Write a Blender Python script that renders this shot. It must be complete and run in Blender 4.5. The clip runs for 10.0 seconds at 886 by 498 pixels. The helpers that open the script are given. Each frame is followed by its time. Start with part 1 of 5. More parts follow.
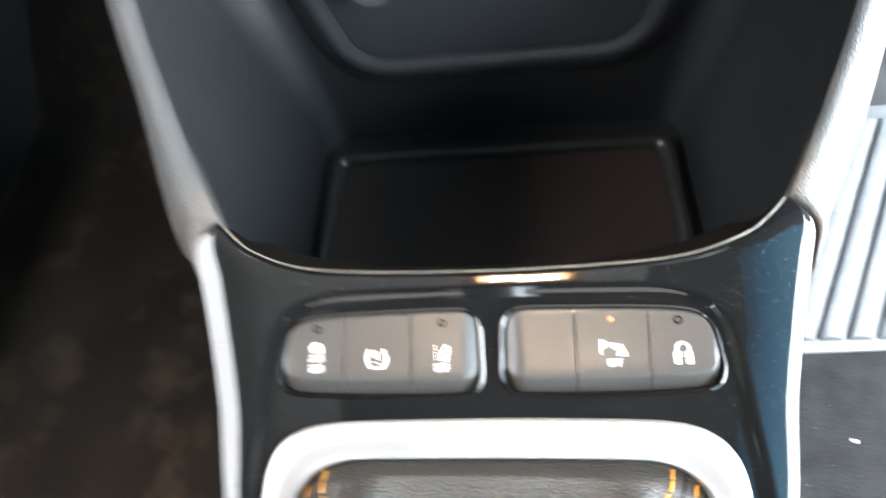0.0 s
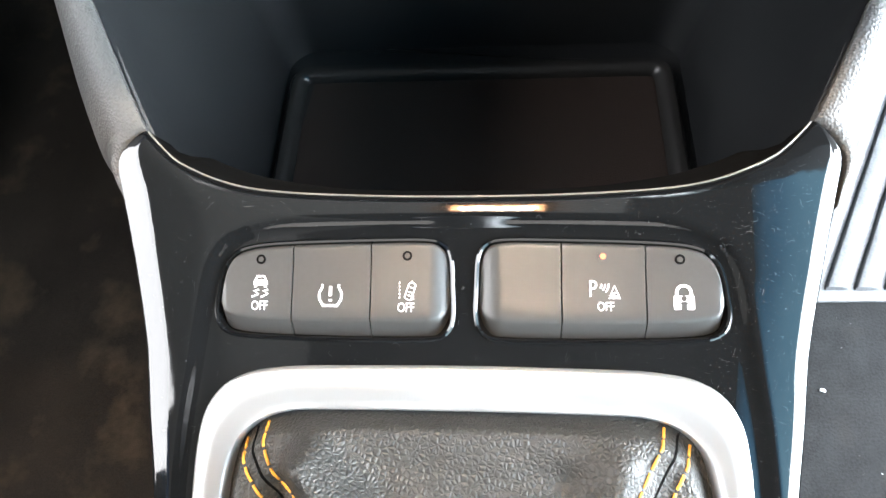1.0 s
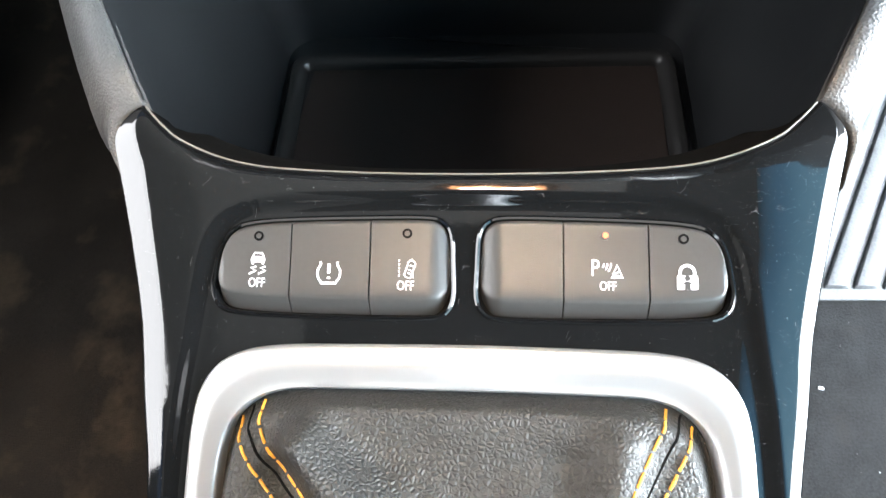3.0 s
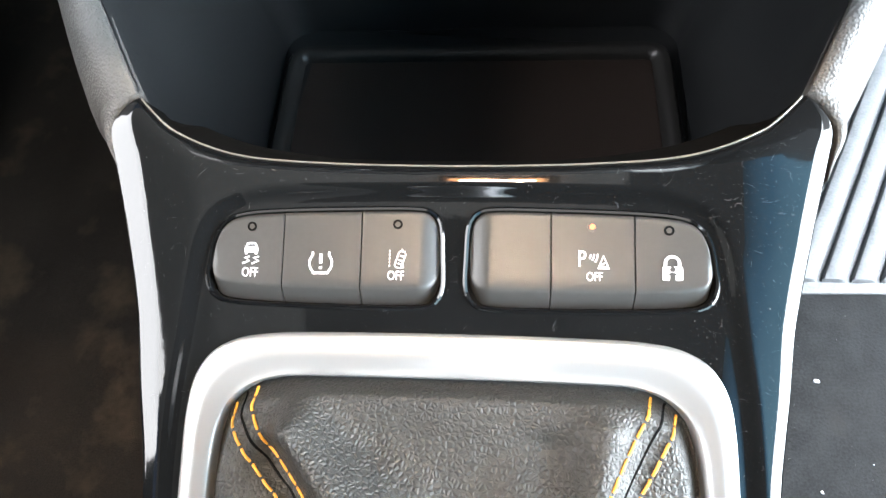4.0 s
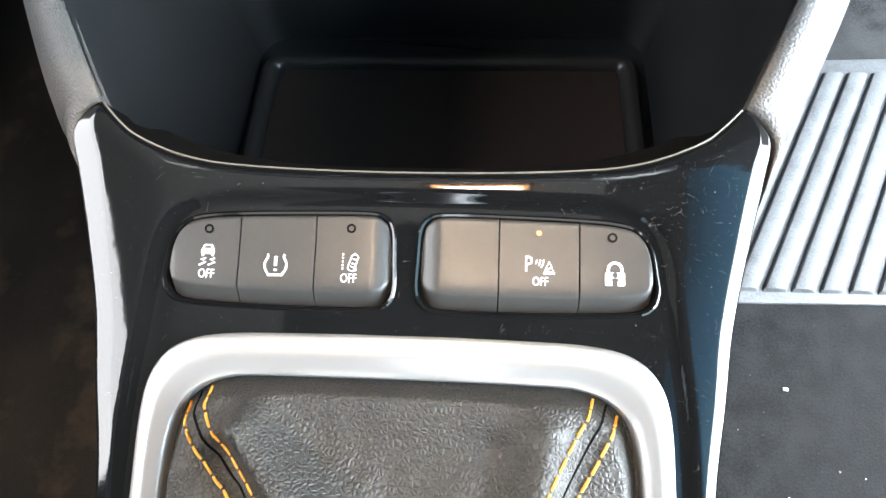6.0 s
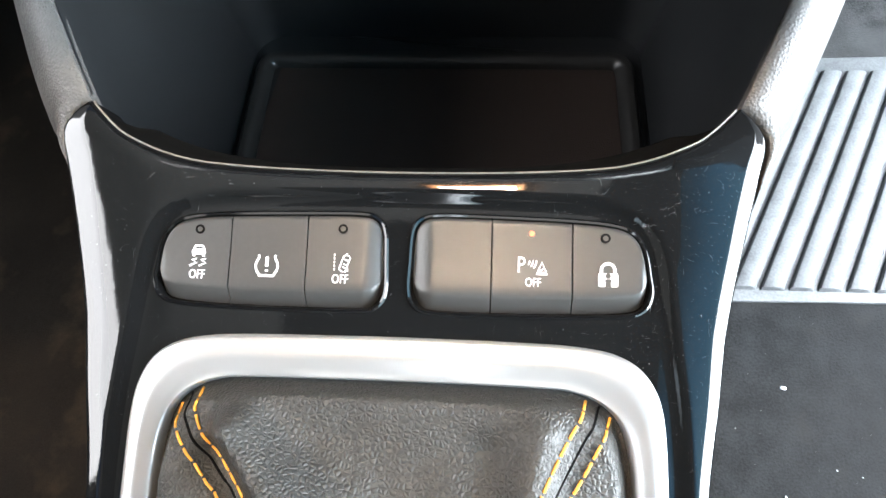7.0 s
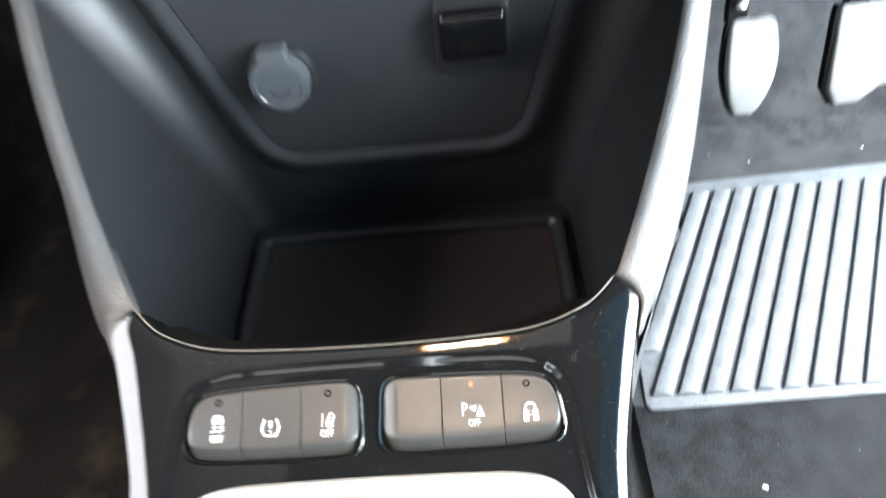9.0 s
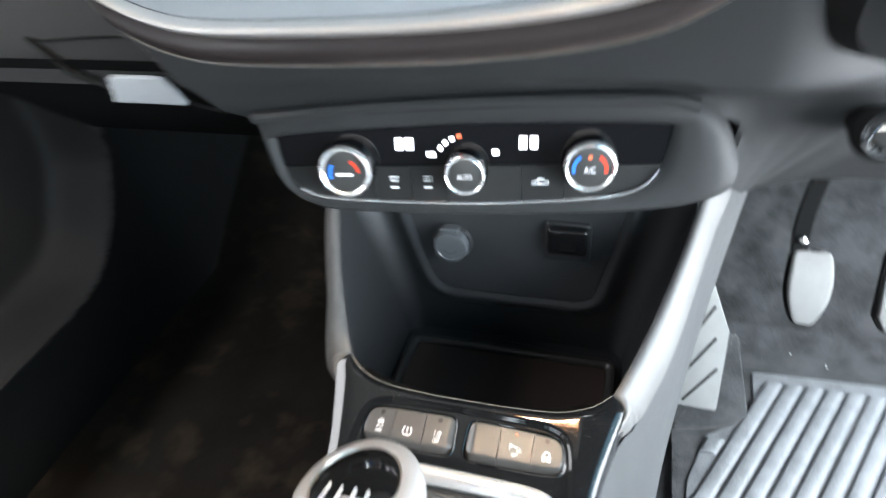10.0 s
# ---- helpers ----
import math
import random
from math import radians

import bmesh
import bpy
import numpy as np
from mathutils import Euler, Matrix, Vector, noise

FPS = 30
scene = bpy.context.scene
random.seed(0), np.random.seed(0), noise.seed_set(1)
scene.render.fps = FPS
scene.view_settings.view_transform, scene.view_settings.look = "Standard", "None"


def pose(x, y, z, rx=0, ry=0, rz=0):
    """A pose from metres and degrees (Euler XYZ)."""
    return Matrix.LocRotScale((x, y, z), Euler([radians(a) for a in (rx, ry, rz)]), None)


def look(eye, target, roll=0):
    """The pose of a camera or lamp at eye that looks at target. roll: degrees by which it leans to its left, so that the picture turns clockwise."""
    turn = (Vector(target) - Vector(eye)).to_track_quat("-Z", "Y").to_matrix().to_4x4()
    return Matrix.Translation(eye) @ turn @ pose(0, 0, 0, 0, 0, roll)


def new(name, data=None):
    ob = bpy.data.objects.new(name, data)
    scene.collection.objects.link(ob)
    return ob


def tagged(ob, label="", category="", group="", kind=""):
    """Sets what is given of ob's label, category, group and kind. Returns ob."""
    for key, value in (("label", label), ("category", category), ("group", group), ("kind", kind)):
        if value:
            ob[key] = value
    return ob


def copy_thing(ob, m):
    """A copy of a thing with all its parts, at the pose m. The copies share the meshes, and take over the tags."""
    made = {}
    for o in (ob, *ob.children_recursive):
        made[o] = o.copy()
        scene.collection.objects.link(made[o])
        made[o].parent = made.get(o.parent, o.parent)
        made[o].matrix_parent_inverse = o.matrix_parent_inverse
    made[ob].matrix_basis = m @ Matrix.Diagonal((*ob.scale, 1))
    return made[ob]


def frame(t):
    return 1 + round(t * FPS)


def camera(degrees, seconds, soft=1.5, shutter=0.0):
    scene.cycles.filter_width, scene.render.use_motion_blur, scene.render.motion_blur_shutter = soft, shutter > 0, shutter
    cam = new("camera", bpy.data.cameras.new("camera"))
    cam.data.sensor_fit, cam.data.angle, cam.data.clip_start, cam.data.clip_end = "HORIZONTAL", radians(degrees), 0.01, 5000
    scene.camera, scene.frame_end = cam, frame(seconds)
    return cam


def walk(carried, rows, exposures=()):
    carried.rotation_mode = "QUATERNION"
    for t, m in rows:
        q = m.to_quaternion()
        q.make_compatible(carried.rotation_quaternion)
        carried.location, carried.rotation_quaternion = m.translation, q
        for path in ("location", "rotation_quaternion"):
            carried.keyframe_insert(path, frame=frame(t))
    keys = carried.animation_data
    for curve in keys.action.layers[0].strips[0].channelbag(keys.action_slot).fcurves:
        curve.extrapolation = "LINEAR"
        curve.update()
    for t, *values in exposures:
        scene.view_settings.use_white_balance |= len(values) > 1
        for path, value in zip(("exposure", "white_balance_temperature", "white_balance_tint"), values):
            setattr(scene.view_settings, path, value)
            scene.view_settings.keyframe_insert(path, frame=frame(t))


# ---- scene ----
cam = camera(71.9, 10.0, shutter=0.8)
PATH = [
    (0, (0.011, -0.076, 0.199), (-0.238, 0.959, -1.494), -13.9),
    (0.2, (0.011, -0.069, 0.182), (-0.151, 0.901, -1.559), -8.6),
    (0.5, (0.004, -0.068, 0.172), (-0.147, 0.82, -1.613), -8.1),
    (1, (0.009, -0.065, 0.169), (-0.16, 0.805, -1.623), -9.9),
    (1.5, (0.005, -0.069, 0.166), (-0.17, 0.795, -1.629), -9.8),
    (2, (0.007, -0.072, 0.167), (-0.175, 0.788, -1.63), -10.2),
    (2.5, (0.007, -0.07, 0.163), (-0.154, 0.811, -1.626), -8.8),
    (4, (0.012, -0.072, 0.166), (-0.157, 0.782, -1.635), -9.3),
    (4.5, (0.013, -0.074, 0.166), (-0.16, 0.783, -1.633), -9.4),
    (5, (0.016, -0.075, 0.169), (-0.147, 0.794, -1.625), -8.1),
    (5.5, (0.021, -0.075, 0.17), (-0.117, 0.802, -1.622), -6.6),
    (7, (0.026, -0.073, 0.169), (-0.106, 0.796, -1.627), -6.3),
    (7.5, (0.028, -0.075, 0.169), (-0.108, 0.789, -1.629), -6.5),
    (8, (0.032, -0.075, 0.178), (-0.109, 0.81, -1.61), -7.4),
    (8.5, (0.042, -0.074, 0.195), (-0.134, 0.898, -1.544), -10.0),
    (8.7, (0.045, -0.075, 0.201), (-0.112, 0.946, -1.512), -9.6),
    (9, (0.048, -0.09, 0.231), (-0.069, 1.111, -1.363), -8.9),
    (9.2, (0.041, -0.115, 0.255), (-0.141, 1.155, -1.28), -9.7),
    (9.5, (0.039, -0.161, 0.307), (-0.243, 1.217, -1.115), -8.5),
    (9.7, (0.049, -0.189, 0.333), (-0.293, 1.241, -1.022), -7.4),
    (9.8, (0.06, -0.203, 0.354), (-0.342, 1.251, -0.959), -7.5),
    (9.9, (0.075, -0.22, 0.373), (-0.387, 1.244, -0.909), -7.5),
    (10, (0.093, -0.239, 0.389), (-0.439, 1.222, -0.869), -7.0),
]
walk(cam, [(t, look(eye, target, roll)) for t, eye, target, roll in PATH], [(0.0, 1.92), (0.5, 1.94), (1.0, 1.84), (2.5, 1.70), (4.0, 1.66), (5.5, 1.58), (8.0, 1.53), (8.5, 1.62), (9.0, 1.80), (9.5, 1.68), (10.0, 1.30)])

# ---- light ----
world = bpy.data.worlds.new("sky")
scene.world = world
world.use_nodes = True
wn = world.node_tree
sky = wn.nodes.new("ShaderNodeTexSky")
sky.sky_type, sky.sun_disc = "NISHITA", False
sky.sun_elevation, sky.sun_rotation = radians(38), radians(140)
wn.nodes["Background"].inputs["Strength"].default_value = 0.06
wn.links.new(sky.outputs[0], wn.nodes["Background"].inputs["Color"])


def lamp(name, kind, m, energy, colour, size=0.1, size_y=None, angle=None):
    data = bpy.data.lights.new(name, kind)
    data.energy, data.color = energy, colour
    if kind == "AREA":
        data.shape, data.size = "RECTANGLE", size
        data.size_y = size_y or size
    if angle is not None:
        data.angle = radians(angle)
    ob = new(name, data)
    ob.matrix_basis = m
    return ob


# the sky's light through the open driver's door, the passenger's window and the windscreen
lamp("door_daylight", "AREA", look((0.80, 0.09, 0.16), (0, 0.14, -0.10)), 30, (0.88, 0.93, 1.0), 1.1, 0.64)
# unseen fill from behind, added to lighten the tray's back wall
lamp("rear_fill_light", "AREA", look((0.0, -1.25, 0.52), (0, 0.1, 0.1)), 1.2, (1.0, 0.97, 0.93), 1.1, 0.36)
lamp("passenger_window_daylight", "AREA", look((-0.70, -0.05, 0.38), (0, 0, 0.05)), 4.6, (0.97, 0.98, 1.0), 0.6, 0.45)
lamp("windscreen_daylight", "AREA", look((0, 0.42, 0.66), (0, -0.5, 0.50)), 9, (0.92, 0.96, 1.0), 1.1, 0.28)
lamp("courtesy_lamp_light", "AREA", look((0.012, 0.022, 0.735), (0.012, 0.022, 0)), 2.5, (1.0, 0.76, 0.52), 0.105, 0.026)

# ---- materials ----


def material(name, base, rough=0.5, metal=0.0, vary=0.25, scale=30.0, fine=None, bump=0.0, bump_scale=800.0, cells=False,
             coat=0.0, specular=0.5, tint=None, emit=None, strength=0.0, sheen=0.0, creased=False, stains=None, spread=0.4):
    """A node material: two scales of noise vary the colour and the roughness, and a grain gives relief."""
    m = bpy.data.materials.new(name)
    m.use_nodes = True
    t = m.node_tree
    b = t.nodes["Principled BSDF"]
    b.inputs["Metallic"].default_value = metal
    b.inputs["Specular IOR Level"].default_value = specular
    b.inputs["Coat Weight"].default_value = coat
    b.inputs["Coat Roughness"].default_value = 0.03
    b.inputs["Sheen Weight"].default_value, b.inputs["Sheen Roughness"].default_value = sheen, 0.45
    co = t.nodes.new("ShaderNodeTexCoord")
    big = t.nodes.new("ShaderNodeTexNoise")
    big.inputs["Scale"].default_value, big.inputs["Detail"].default_value = scale, 5
    small = t.nodes.new("ShaderNodeTexNoise")
    small.inputs["Scale"].default_value, small.inputs["Detail"].default_value = fine or scale * 14, 3
    for n in (big, small):
        t.links.new(co.outputs["Object"], n.inputs["Vector"])
    add = t.nodes.new("ShaderNodeMath")
    add.operation = "ADD"
    t.links.new(big.outputs[0], add.inputs[0]), t.links.new(small.outputs[0], add.inputs[1])
    ramp = t.nodes.new("ShaderNodeMapRange")
    ramp.inputs[1].default_value, ramp.inputs[2].default_value = 1 - spread, 1 + spread
    t.links.new(add.outputs[0], ramp.inputs[0])
    mix = t.nodes.new("ShaderNodeMix")
    mix.data_type = "RGBA"
    dark = [c * (1 - vary) for c in base]
    light = [min(1.0, c * (1 + vary)) for c in (tint or base)]
    mix.inputs[6].default_value, mix.inputs[7].default_value = (*dark, 1), (*light, 1)
    t.links.new(ramp.outputs[0], mix.inputs[0]), t.links.new(mix.outputs[2], b.inputs["Base Color"])
    if stains:
        # worn, dusty patches with a ragged outline: their colour, size and share
        patch = t.nodes.new("ShaderNodeTexNoise")
        patch.inputs["Scale"].default_value, patch.inputs["Detail"].default_value, patch.inputs["Roughness"].default_value = stains[1], 6, 0.6
        t.links.new(co.outputs["Object"], patch.inputs["Vector"])
        share = t.nodes.new("ShaderNodeMapRange")
        share.inputs[1].default_value, share.inputs[2].default_value, share.inputs[4].default_value = stains[2], stains[2] + 0.16, 1.0
        t.links.new(patch.outputs[0], share.inputs[0])
        worn = t.nodes.new("ShaderNodeMix")
        worn.data_type = "RGBA"
        worn.inputs[7].default_value = (*stains[0], 1)
        t.links.new(share.outputs[0], worn.inputs[0]), t.links.new(mix.outputs[2], worn.inputs[6]), t.links.new(worn.outputs[2], b.inputs["Base Color"])
    rr = t.nodes.new("ShaderNodeMapRange")
    rr.inputs[3].default_value, rr.inputs[4].default_value = rough * (1 - 0.5 * vary), min(1, rough * (1 + 0.5 * vary))
    t.links.new(ramp.outputs[0], rr.inputs[0]), t.links.new(rr.outputs[0], b.inputs["Roughness"])
    if bump:
        if cells:
            g = t.nodes.new("ShaderNodeTexVoronoi")
            g.feature = "DISTANCE_TO_EDGE" if creased else "SMOOTH_F1"
            if not creased:
                g.inputs["Smoothness"].default_value = 0.5
            g.inputs["Scale"].default_value, g.inputs["Randomness"].default_value = bump_scale, 1.0
        else:
            g = t.nodes.new("ShaderNodeTexNoise")
            g.inputs["Scale"].default_value, g.inputs["Detail"].default_value = bump_scale, 4
        if creased:
            # uneven pebbles: the cells are stretched and bent by a noise
            warp, bent = t.nodes.new("ShaderNodeTexNoise"), t.nodes.new("ShaderNodeVectorMath")
            warp.inputs["Scale"].default_value, warp.inputs["Detail"].default_value = bump_scale * 0.7, 2
            bent.operation, bent.inputs[1].default_value = "MULTIPLY_ADD", (0.0008,) * 3
            t.links.new(co.outputs["Object"], warp.inputs["Vector"]), t.links.new(warp.outputs["Color"], bent.inputs[0])
            t.links.new(co.outputs["Object"], bent.inputs[2]), t.links.new(bent.outputs[0], g.inputs["Vector"])
        else:
            t.links.new(co.outputs["Object"], g.inputs["Vector"])
        bn = t.nodes.new("ShaderNodeBump")
        bn.inputs["Strength"].default_value, bn.inputs["Distance"].default_value = bump, 0.0006
        height = g.outputs[0]
        if cells:
            # rounded cells with creases between them
            cell = t.nodes.new("ShaderNodeMapRange")
            cell.inputs[1].default_value, cell.inputs[2].default_value = (0.0, 0.34) if creased else (0.75, 0.1)
            if creased:
                cell.interpolation_type = "SMOOTHSTEP"
            t.links.new(g.outputs["Distance"], cell.inputs[0])
            height = cell.outputs[0]
        t.links.new(height, bn.inputs["Height"]), t.links.new(bn.outputs[0], b.inputs["Normal"])
    if emit:
        b.inputs["Emission Color"].default_value = (*emit, 1)
        b.inputs["Emission Strength"].default_value = strength
    return m


PIANO = material("gloss_black_plastic", (0.0045, 0.0048, 0.0052), 0.05, vary=0.2, scale=25, coat=0.0, specular=0.5, bump=0.16, bump_scale=45)
WELL = material("black_plastic_gap", (0.003, 0.003, 0.003), 0.7, vary=0.1, specular=0.06)
KEY = material("soft_grey_plastic", (0.040, 0.0398, 0.0388), 0.30, vary=0.08, scale=40, bump=0.15, bump_scale=3500)
PRINT = material("white_print", (0.85, 0.86, 0.86), 0.5, vary=0.05)
SILVER = material("satin_silver", (0.44, 0.445, 0.45), 0.28, metal=0.65, vary=0.0, scale=40)
RINGS = material("satin_metal_ring", (0.78, 0.78, 0.78), 0.22, metal=0.8, vary=0.05, scale=80)
CHROME = material("polished_chrome", (0.85, 0.86, 0.87), 0.10, metal=1.0, vary=0.06, scale=60)
LEATHER = material("black_leather", (0.0290, 0.0287, 0.0270), 0.48, vary=0.25, scale=25, bump=0.48, bump_scale=640, cells=True, specular=0.42, creased=True)
THREAD = material("orange_thread", (0.75, 0.33, 0.04), 0.65, vary=0.2, scale=900, bump=0.3, bump_scale=4000)
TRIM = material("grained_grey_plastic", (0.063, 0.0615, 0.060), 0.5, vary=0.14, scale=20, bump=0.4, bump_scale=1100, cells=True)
# the rail's plastic again, darker for the shade on the console's sides
SIDESHADE = material("shaded_side_plastic", (0.036, 0.0365, 0.037), 0.55, vary=0.14, scale=20, bump=0.3, bump_scale=1100, cells=True, specular=0.3)
BIN = material("matt_black_plastic", (0.0138, 0.0148, 0.0160), 0.40, vary=0.15, scale=30, bump=0.12, bump_scale=2500)
RUBBER = material("black_rubber_liner", (0.034, 0.0225, 0.018), 0.55, vary=0.2, scale=60, bump=0.4, bump_scale=1800, cells=True)
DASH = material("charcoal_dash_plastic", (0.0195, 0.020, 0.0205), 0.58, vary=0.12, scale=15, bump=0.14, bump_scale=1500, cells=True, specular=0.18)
LIDSHADE = material("shaded_lid_plastic", (0.0036, 0.0036, 0.0038), 0.7, vary=0.2, scale=15, specular=0.1)
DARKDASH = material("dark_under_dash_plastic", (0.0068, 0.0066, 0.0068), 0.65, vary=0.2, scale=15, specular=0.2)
CARPET = material("dark_carpet", (0.0042, 0.0044, 0.0048), 0.95, vary=0.9, scale=40, fine=420, bump=1.0, bump_scale=420, specular=0.1, tint=(0.0095, 0.0097, 0.0100), sheen=0.06, spread=0.2, stains=((0.017, 0.0160, 0.015), 16, 0.58))
PALECARPET = material("pale_grey_carpet", (0.0125, 0.0128, 0.0138), 0.95, vary=0.8, scale=22, fine=520, bump=1.0, bump_scale=520, specular=0.1, tint=(0.020, 0.0203, 0.021), sheen=0.28, spread=0.25, stains=((0.034, 0.034, 0.035), 14, 0.52))
BROWNCARPET = material("dusty_brown_carpet", (0.015, 0.0125, 0.0105), 0.95, vary=0.7, scale=12, fine=700, bump=0.9, bump_scale=900, specular=0.1, stains=((0.046, 0.034, 0.0235), 9, 0.53))
HEEL = material("grey_rubber_heel_pad", (0.088, 0.091, 0.095), 0.55, vary=0.5, scale=45, fine=380, bump=0.3, bump_scale=900)
PEDAL = material("worn_grey_rubber", (0.118, 0.118, 0.115), 0.6, vary=0.15, scale=60, bump=0.3, bump_scale=900)
STEEL = material("black_painted_steel", (0.005, 0.005, 0.005), 0.8, vary=0.2, specular=0.05)
BARE = material("bare_bright_steel", (0.7, 0.7, 0.7), 0.25, metal=1.0, vary=0.1)
EDGE = material("pale_edge_glint", (0.15, 0.14, 0.118), 0.3, vary=0.15, scale=60)
DARKKEY = material("dark_satin_key_plastic", (0.016, 0.016, 0.016), 0.35, vary=0.1, scale=40)
GLASS = material("black_display_glass", (0.004, 0.004, 0.005), 0.05, vary=0.1, coat=0.5)
DECOR = material("brushed_silver_decor", (0.70, 0.69, 0.68), 0.28, metal=0.8, vary=0.05, scale=30)
DECORDARK = material("dark_brown_grey_decor", (0.024, 0.0185, 0.018), 0.36, vary=0.15, scale=20, bump=0.1)
PAPER = material("pale_grey_plastic_insert", (0.26, 0.275, 0.29), 0.5, vary=0.06)
FRONTROOF = material("pale_roof_for_reflection", (0.29, 0.285, 0.27), 0.9, vary=0.2, scale=6, bump=0.5, bump_scale=900)
# the bin's plastic in a lighter tone, for light falling on the socket plate
LITPLATE = material("lightened_bin_plastic", (0.0235, 0.0250, 0.0268), 0.33, vary=0.12, scale=30, bump=0.15, bump_scale=2200)
RIM = material("satin_black_plastic", (0.019, 0.0182, 0.0175), 0.32, vary=0.1, scale=30)
HEADLINER = material("dark_cloth_for_reflection", (0.035, 0.034, 0.032), 0.95, vary=0.15, scale=40, bump=0.5, bump_scale=900)
LIT = material("lit_white_segment", (0.8, 0.8, 0.9), 0.4, vary=0, emit=(0.92, 0.94, 1.0), strength=3.0)
AMBER = material("lit_amber_lamp", (0.3, 0.08, 0.02), 0.4, vary=0, emit=(1.0, 0.17, 0.09), strength=0.8)
COURTESY = material("lit_courtesy_lens", (0.9, 0.7, 0.5), 0.4, vary=0, emit=(1.0, 0.40, 0.14), strength=9.0)
UNLIT = material("unlit_lamp_lens", (0.030, 0.029, 0.027), 0.45, vary=0.05)
BLUE = material("blue_print", (0.02, 0.16, 0.62), 0.5, vary=0.05)
RED = material("red_print", (0.70, 0.05, 0.02), 0.5, vary=0.05)
SOCKET = material("dark_grey_socket_plastic", (0.058, 0.063, 0.068), 0.24, vary=0.12)
LINT = material("pale_lint", (0.18, 0.18, 0.18), 0.9, vary=0.3, scale=500)

# ---- shape helpers, in metres ----
MM = 0.001


def part(name, bm, mat, parent=None, label="", smooth=True):
    """Links a bmesh or mesh as one mesh object, under a thing or part if one is given."""
    if isinstance(bm, bmesh.types.BMesh):
        me = bpy.data.meshes.new(name)
        bmesh.ops.recalc_face_normals(bm, faces=bm.faces)
        bm.to_mesh(me)
        bm.free()
    else:
        me = bm
    me.materials.clear()
    me.materials.append(mat)
    if smooth:
        me.shade_smooth()
        me.set_sharp_from_angle(angle=radians(38))
    ob = new(name, me)
    ob.parent = parent
    if label:
        tagged(ob, label)
    return ob


def thing(name, m, label, category, group="", kind=""):
    ob = new(name)
    ob.empty_display_size = 0.02
    ob.matrix_basis = m
    return tagged(ob, label, category, group, kind)


def curve_through(points, n, closed=False):
    """n points evenly along a Catmull-Rom curve through the points."""
    p = [Vector(q) for q in points]
    dense, last = [], len(p) if closed else len(p) - 1
    for i in range(last):
        if closed:
            a, b, c, d = p[i - 1], p[i], p[(i + 1) % len(p)], p[(i + 2) % len(p)]
        else:
            b, c = p[i], p[i + 1]
            a = p[i - 1] if i else b * 2 - c
            d = p[i + 2] if i + 2 < len(p) else c * 2 - b
        for k in range(16):
            t = k / 16
            dense.append(0.5 * (2 * b + (c - a) * t + (2 * a - 5 * b + 4 * c - d) * t * t + (3 * b - a - 3 * c + d) * t ** 3))
    dense.append(p[0] if closed else p[-1])
    run = [0.0]
    for a, b in zip(dense, dense[1:]):
        run.append(run[-1] + (b - a).length)
    out, j = [], 0
    for i in range(n):
        s = run[-1] * i / (n if closed else n - 1)
        while j < len(run) - 2 and run[j + 1] < s:
            j += 1
        f = (s - run[j]) / max(run[j + 1] - run[j], 1e-12)
        out.append(dense[j].lerp(dense[j + 1], min(f, 1.0)))
    return out


def rounded(corners, radius, seg=6):
    """A closed outline with rounded corners (2D)."""
    out, n = [], len(corners)
    for i in range(n):
        a, b, c = (Vector(corners[j % n]) for j in (i - 1, i, i + 1))
        r = radius[i] if isinstance(radius, (list, tuple)) else radius
        u, v = (a - b).normalized(), (c - b).normalized()
        half = u.angle(v) / 2
        d = min(r / math.tan(half), 0.49 * (a - b).length, 0.49 * (c - b).length)
        p, q = b + u * d, b + v * d
        for k in range(seg + 1):
            t = k / seg
            out.append((1 - t) ** 2 * p + 2 * t * (1 - t) * b + t * t * q)
    return out


def shrink(line, d):
    """A closed outline moved inwards by d (2D, smooth outlines)."""
    n, area = len(line), 0.0
    for i in range(n):
        area += line[i - 1].x * line[i].y - line[i].x * line[i - 1].y
    sign, out = (1 if area > 0 else -1), []
    for i in range(n):
        e = line[(i + 1) % n] - line[i - 1]
        e = e.normalized() if e.length > 1e-12 else Vector((1, 0))
        out.append(line[i] + Vector((-e.y, e.x)) * d * sign)
    return out


def loft(rings, closed=True, cap_first=False, cap_last=False):
    """A skin over rings of 3D points, all of one length."""
    bm = bmesh.new()
    rows = [[bm.verts.new(p) for p in r] for r in rings]
    n = len(rows[0])
    for a, b in zip(rows, rows[1:]):
        for i in range(n if closed else n - 1):
            j = (i + 1) % n
            bm.faces.new((a[i], a[j], b[j], b[i]))
    if cap_first:
        bm.faces.new(rows[0])
    if cap_last:
        bm.faces.new(rows[-1])
    return bm


def pillow(line, low, high, r, steps=4, inner=0):
    """A slab on a 2D outline from low to high with a rounded upper edge."""
    line = [Vector(p) for p in line]
    rings = [[(p.x, p.y, low) for p in line]]
    for k in range(steps + 1):
        a = math.pi / 2 * k / steps
        rings.append([(p.x, p.y, high - r + r * math.sin(a)) for p in shrink(line, r * (1 - math.cos(a)))])
    if inner:
        edge = [Vector(q) for q in rings[-1]]
        mid = sum(edge, Vector()) / len(edge)
        for k in range(1, inner + 1):
            rings.append([q.lerp(mid, 0.97 * k / inner) for q in edge])
    return loft(rings, True, True, True)


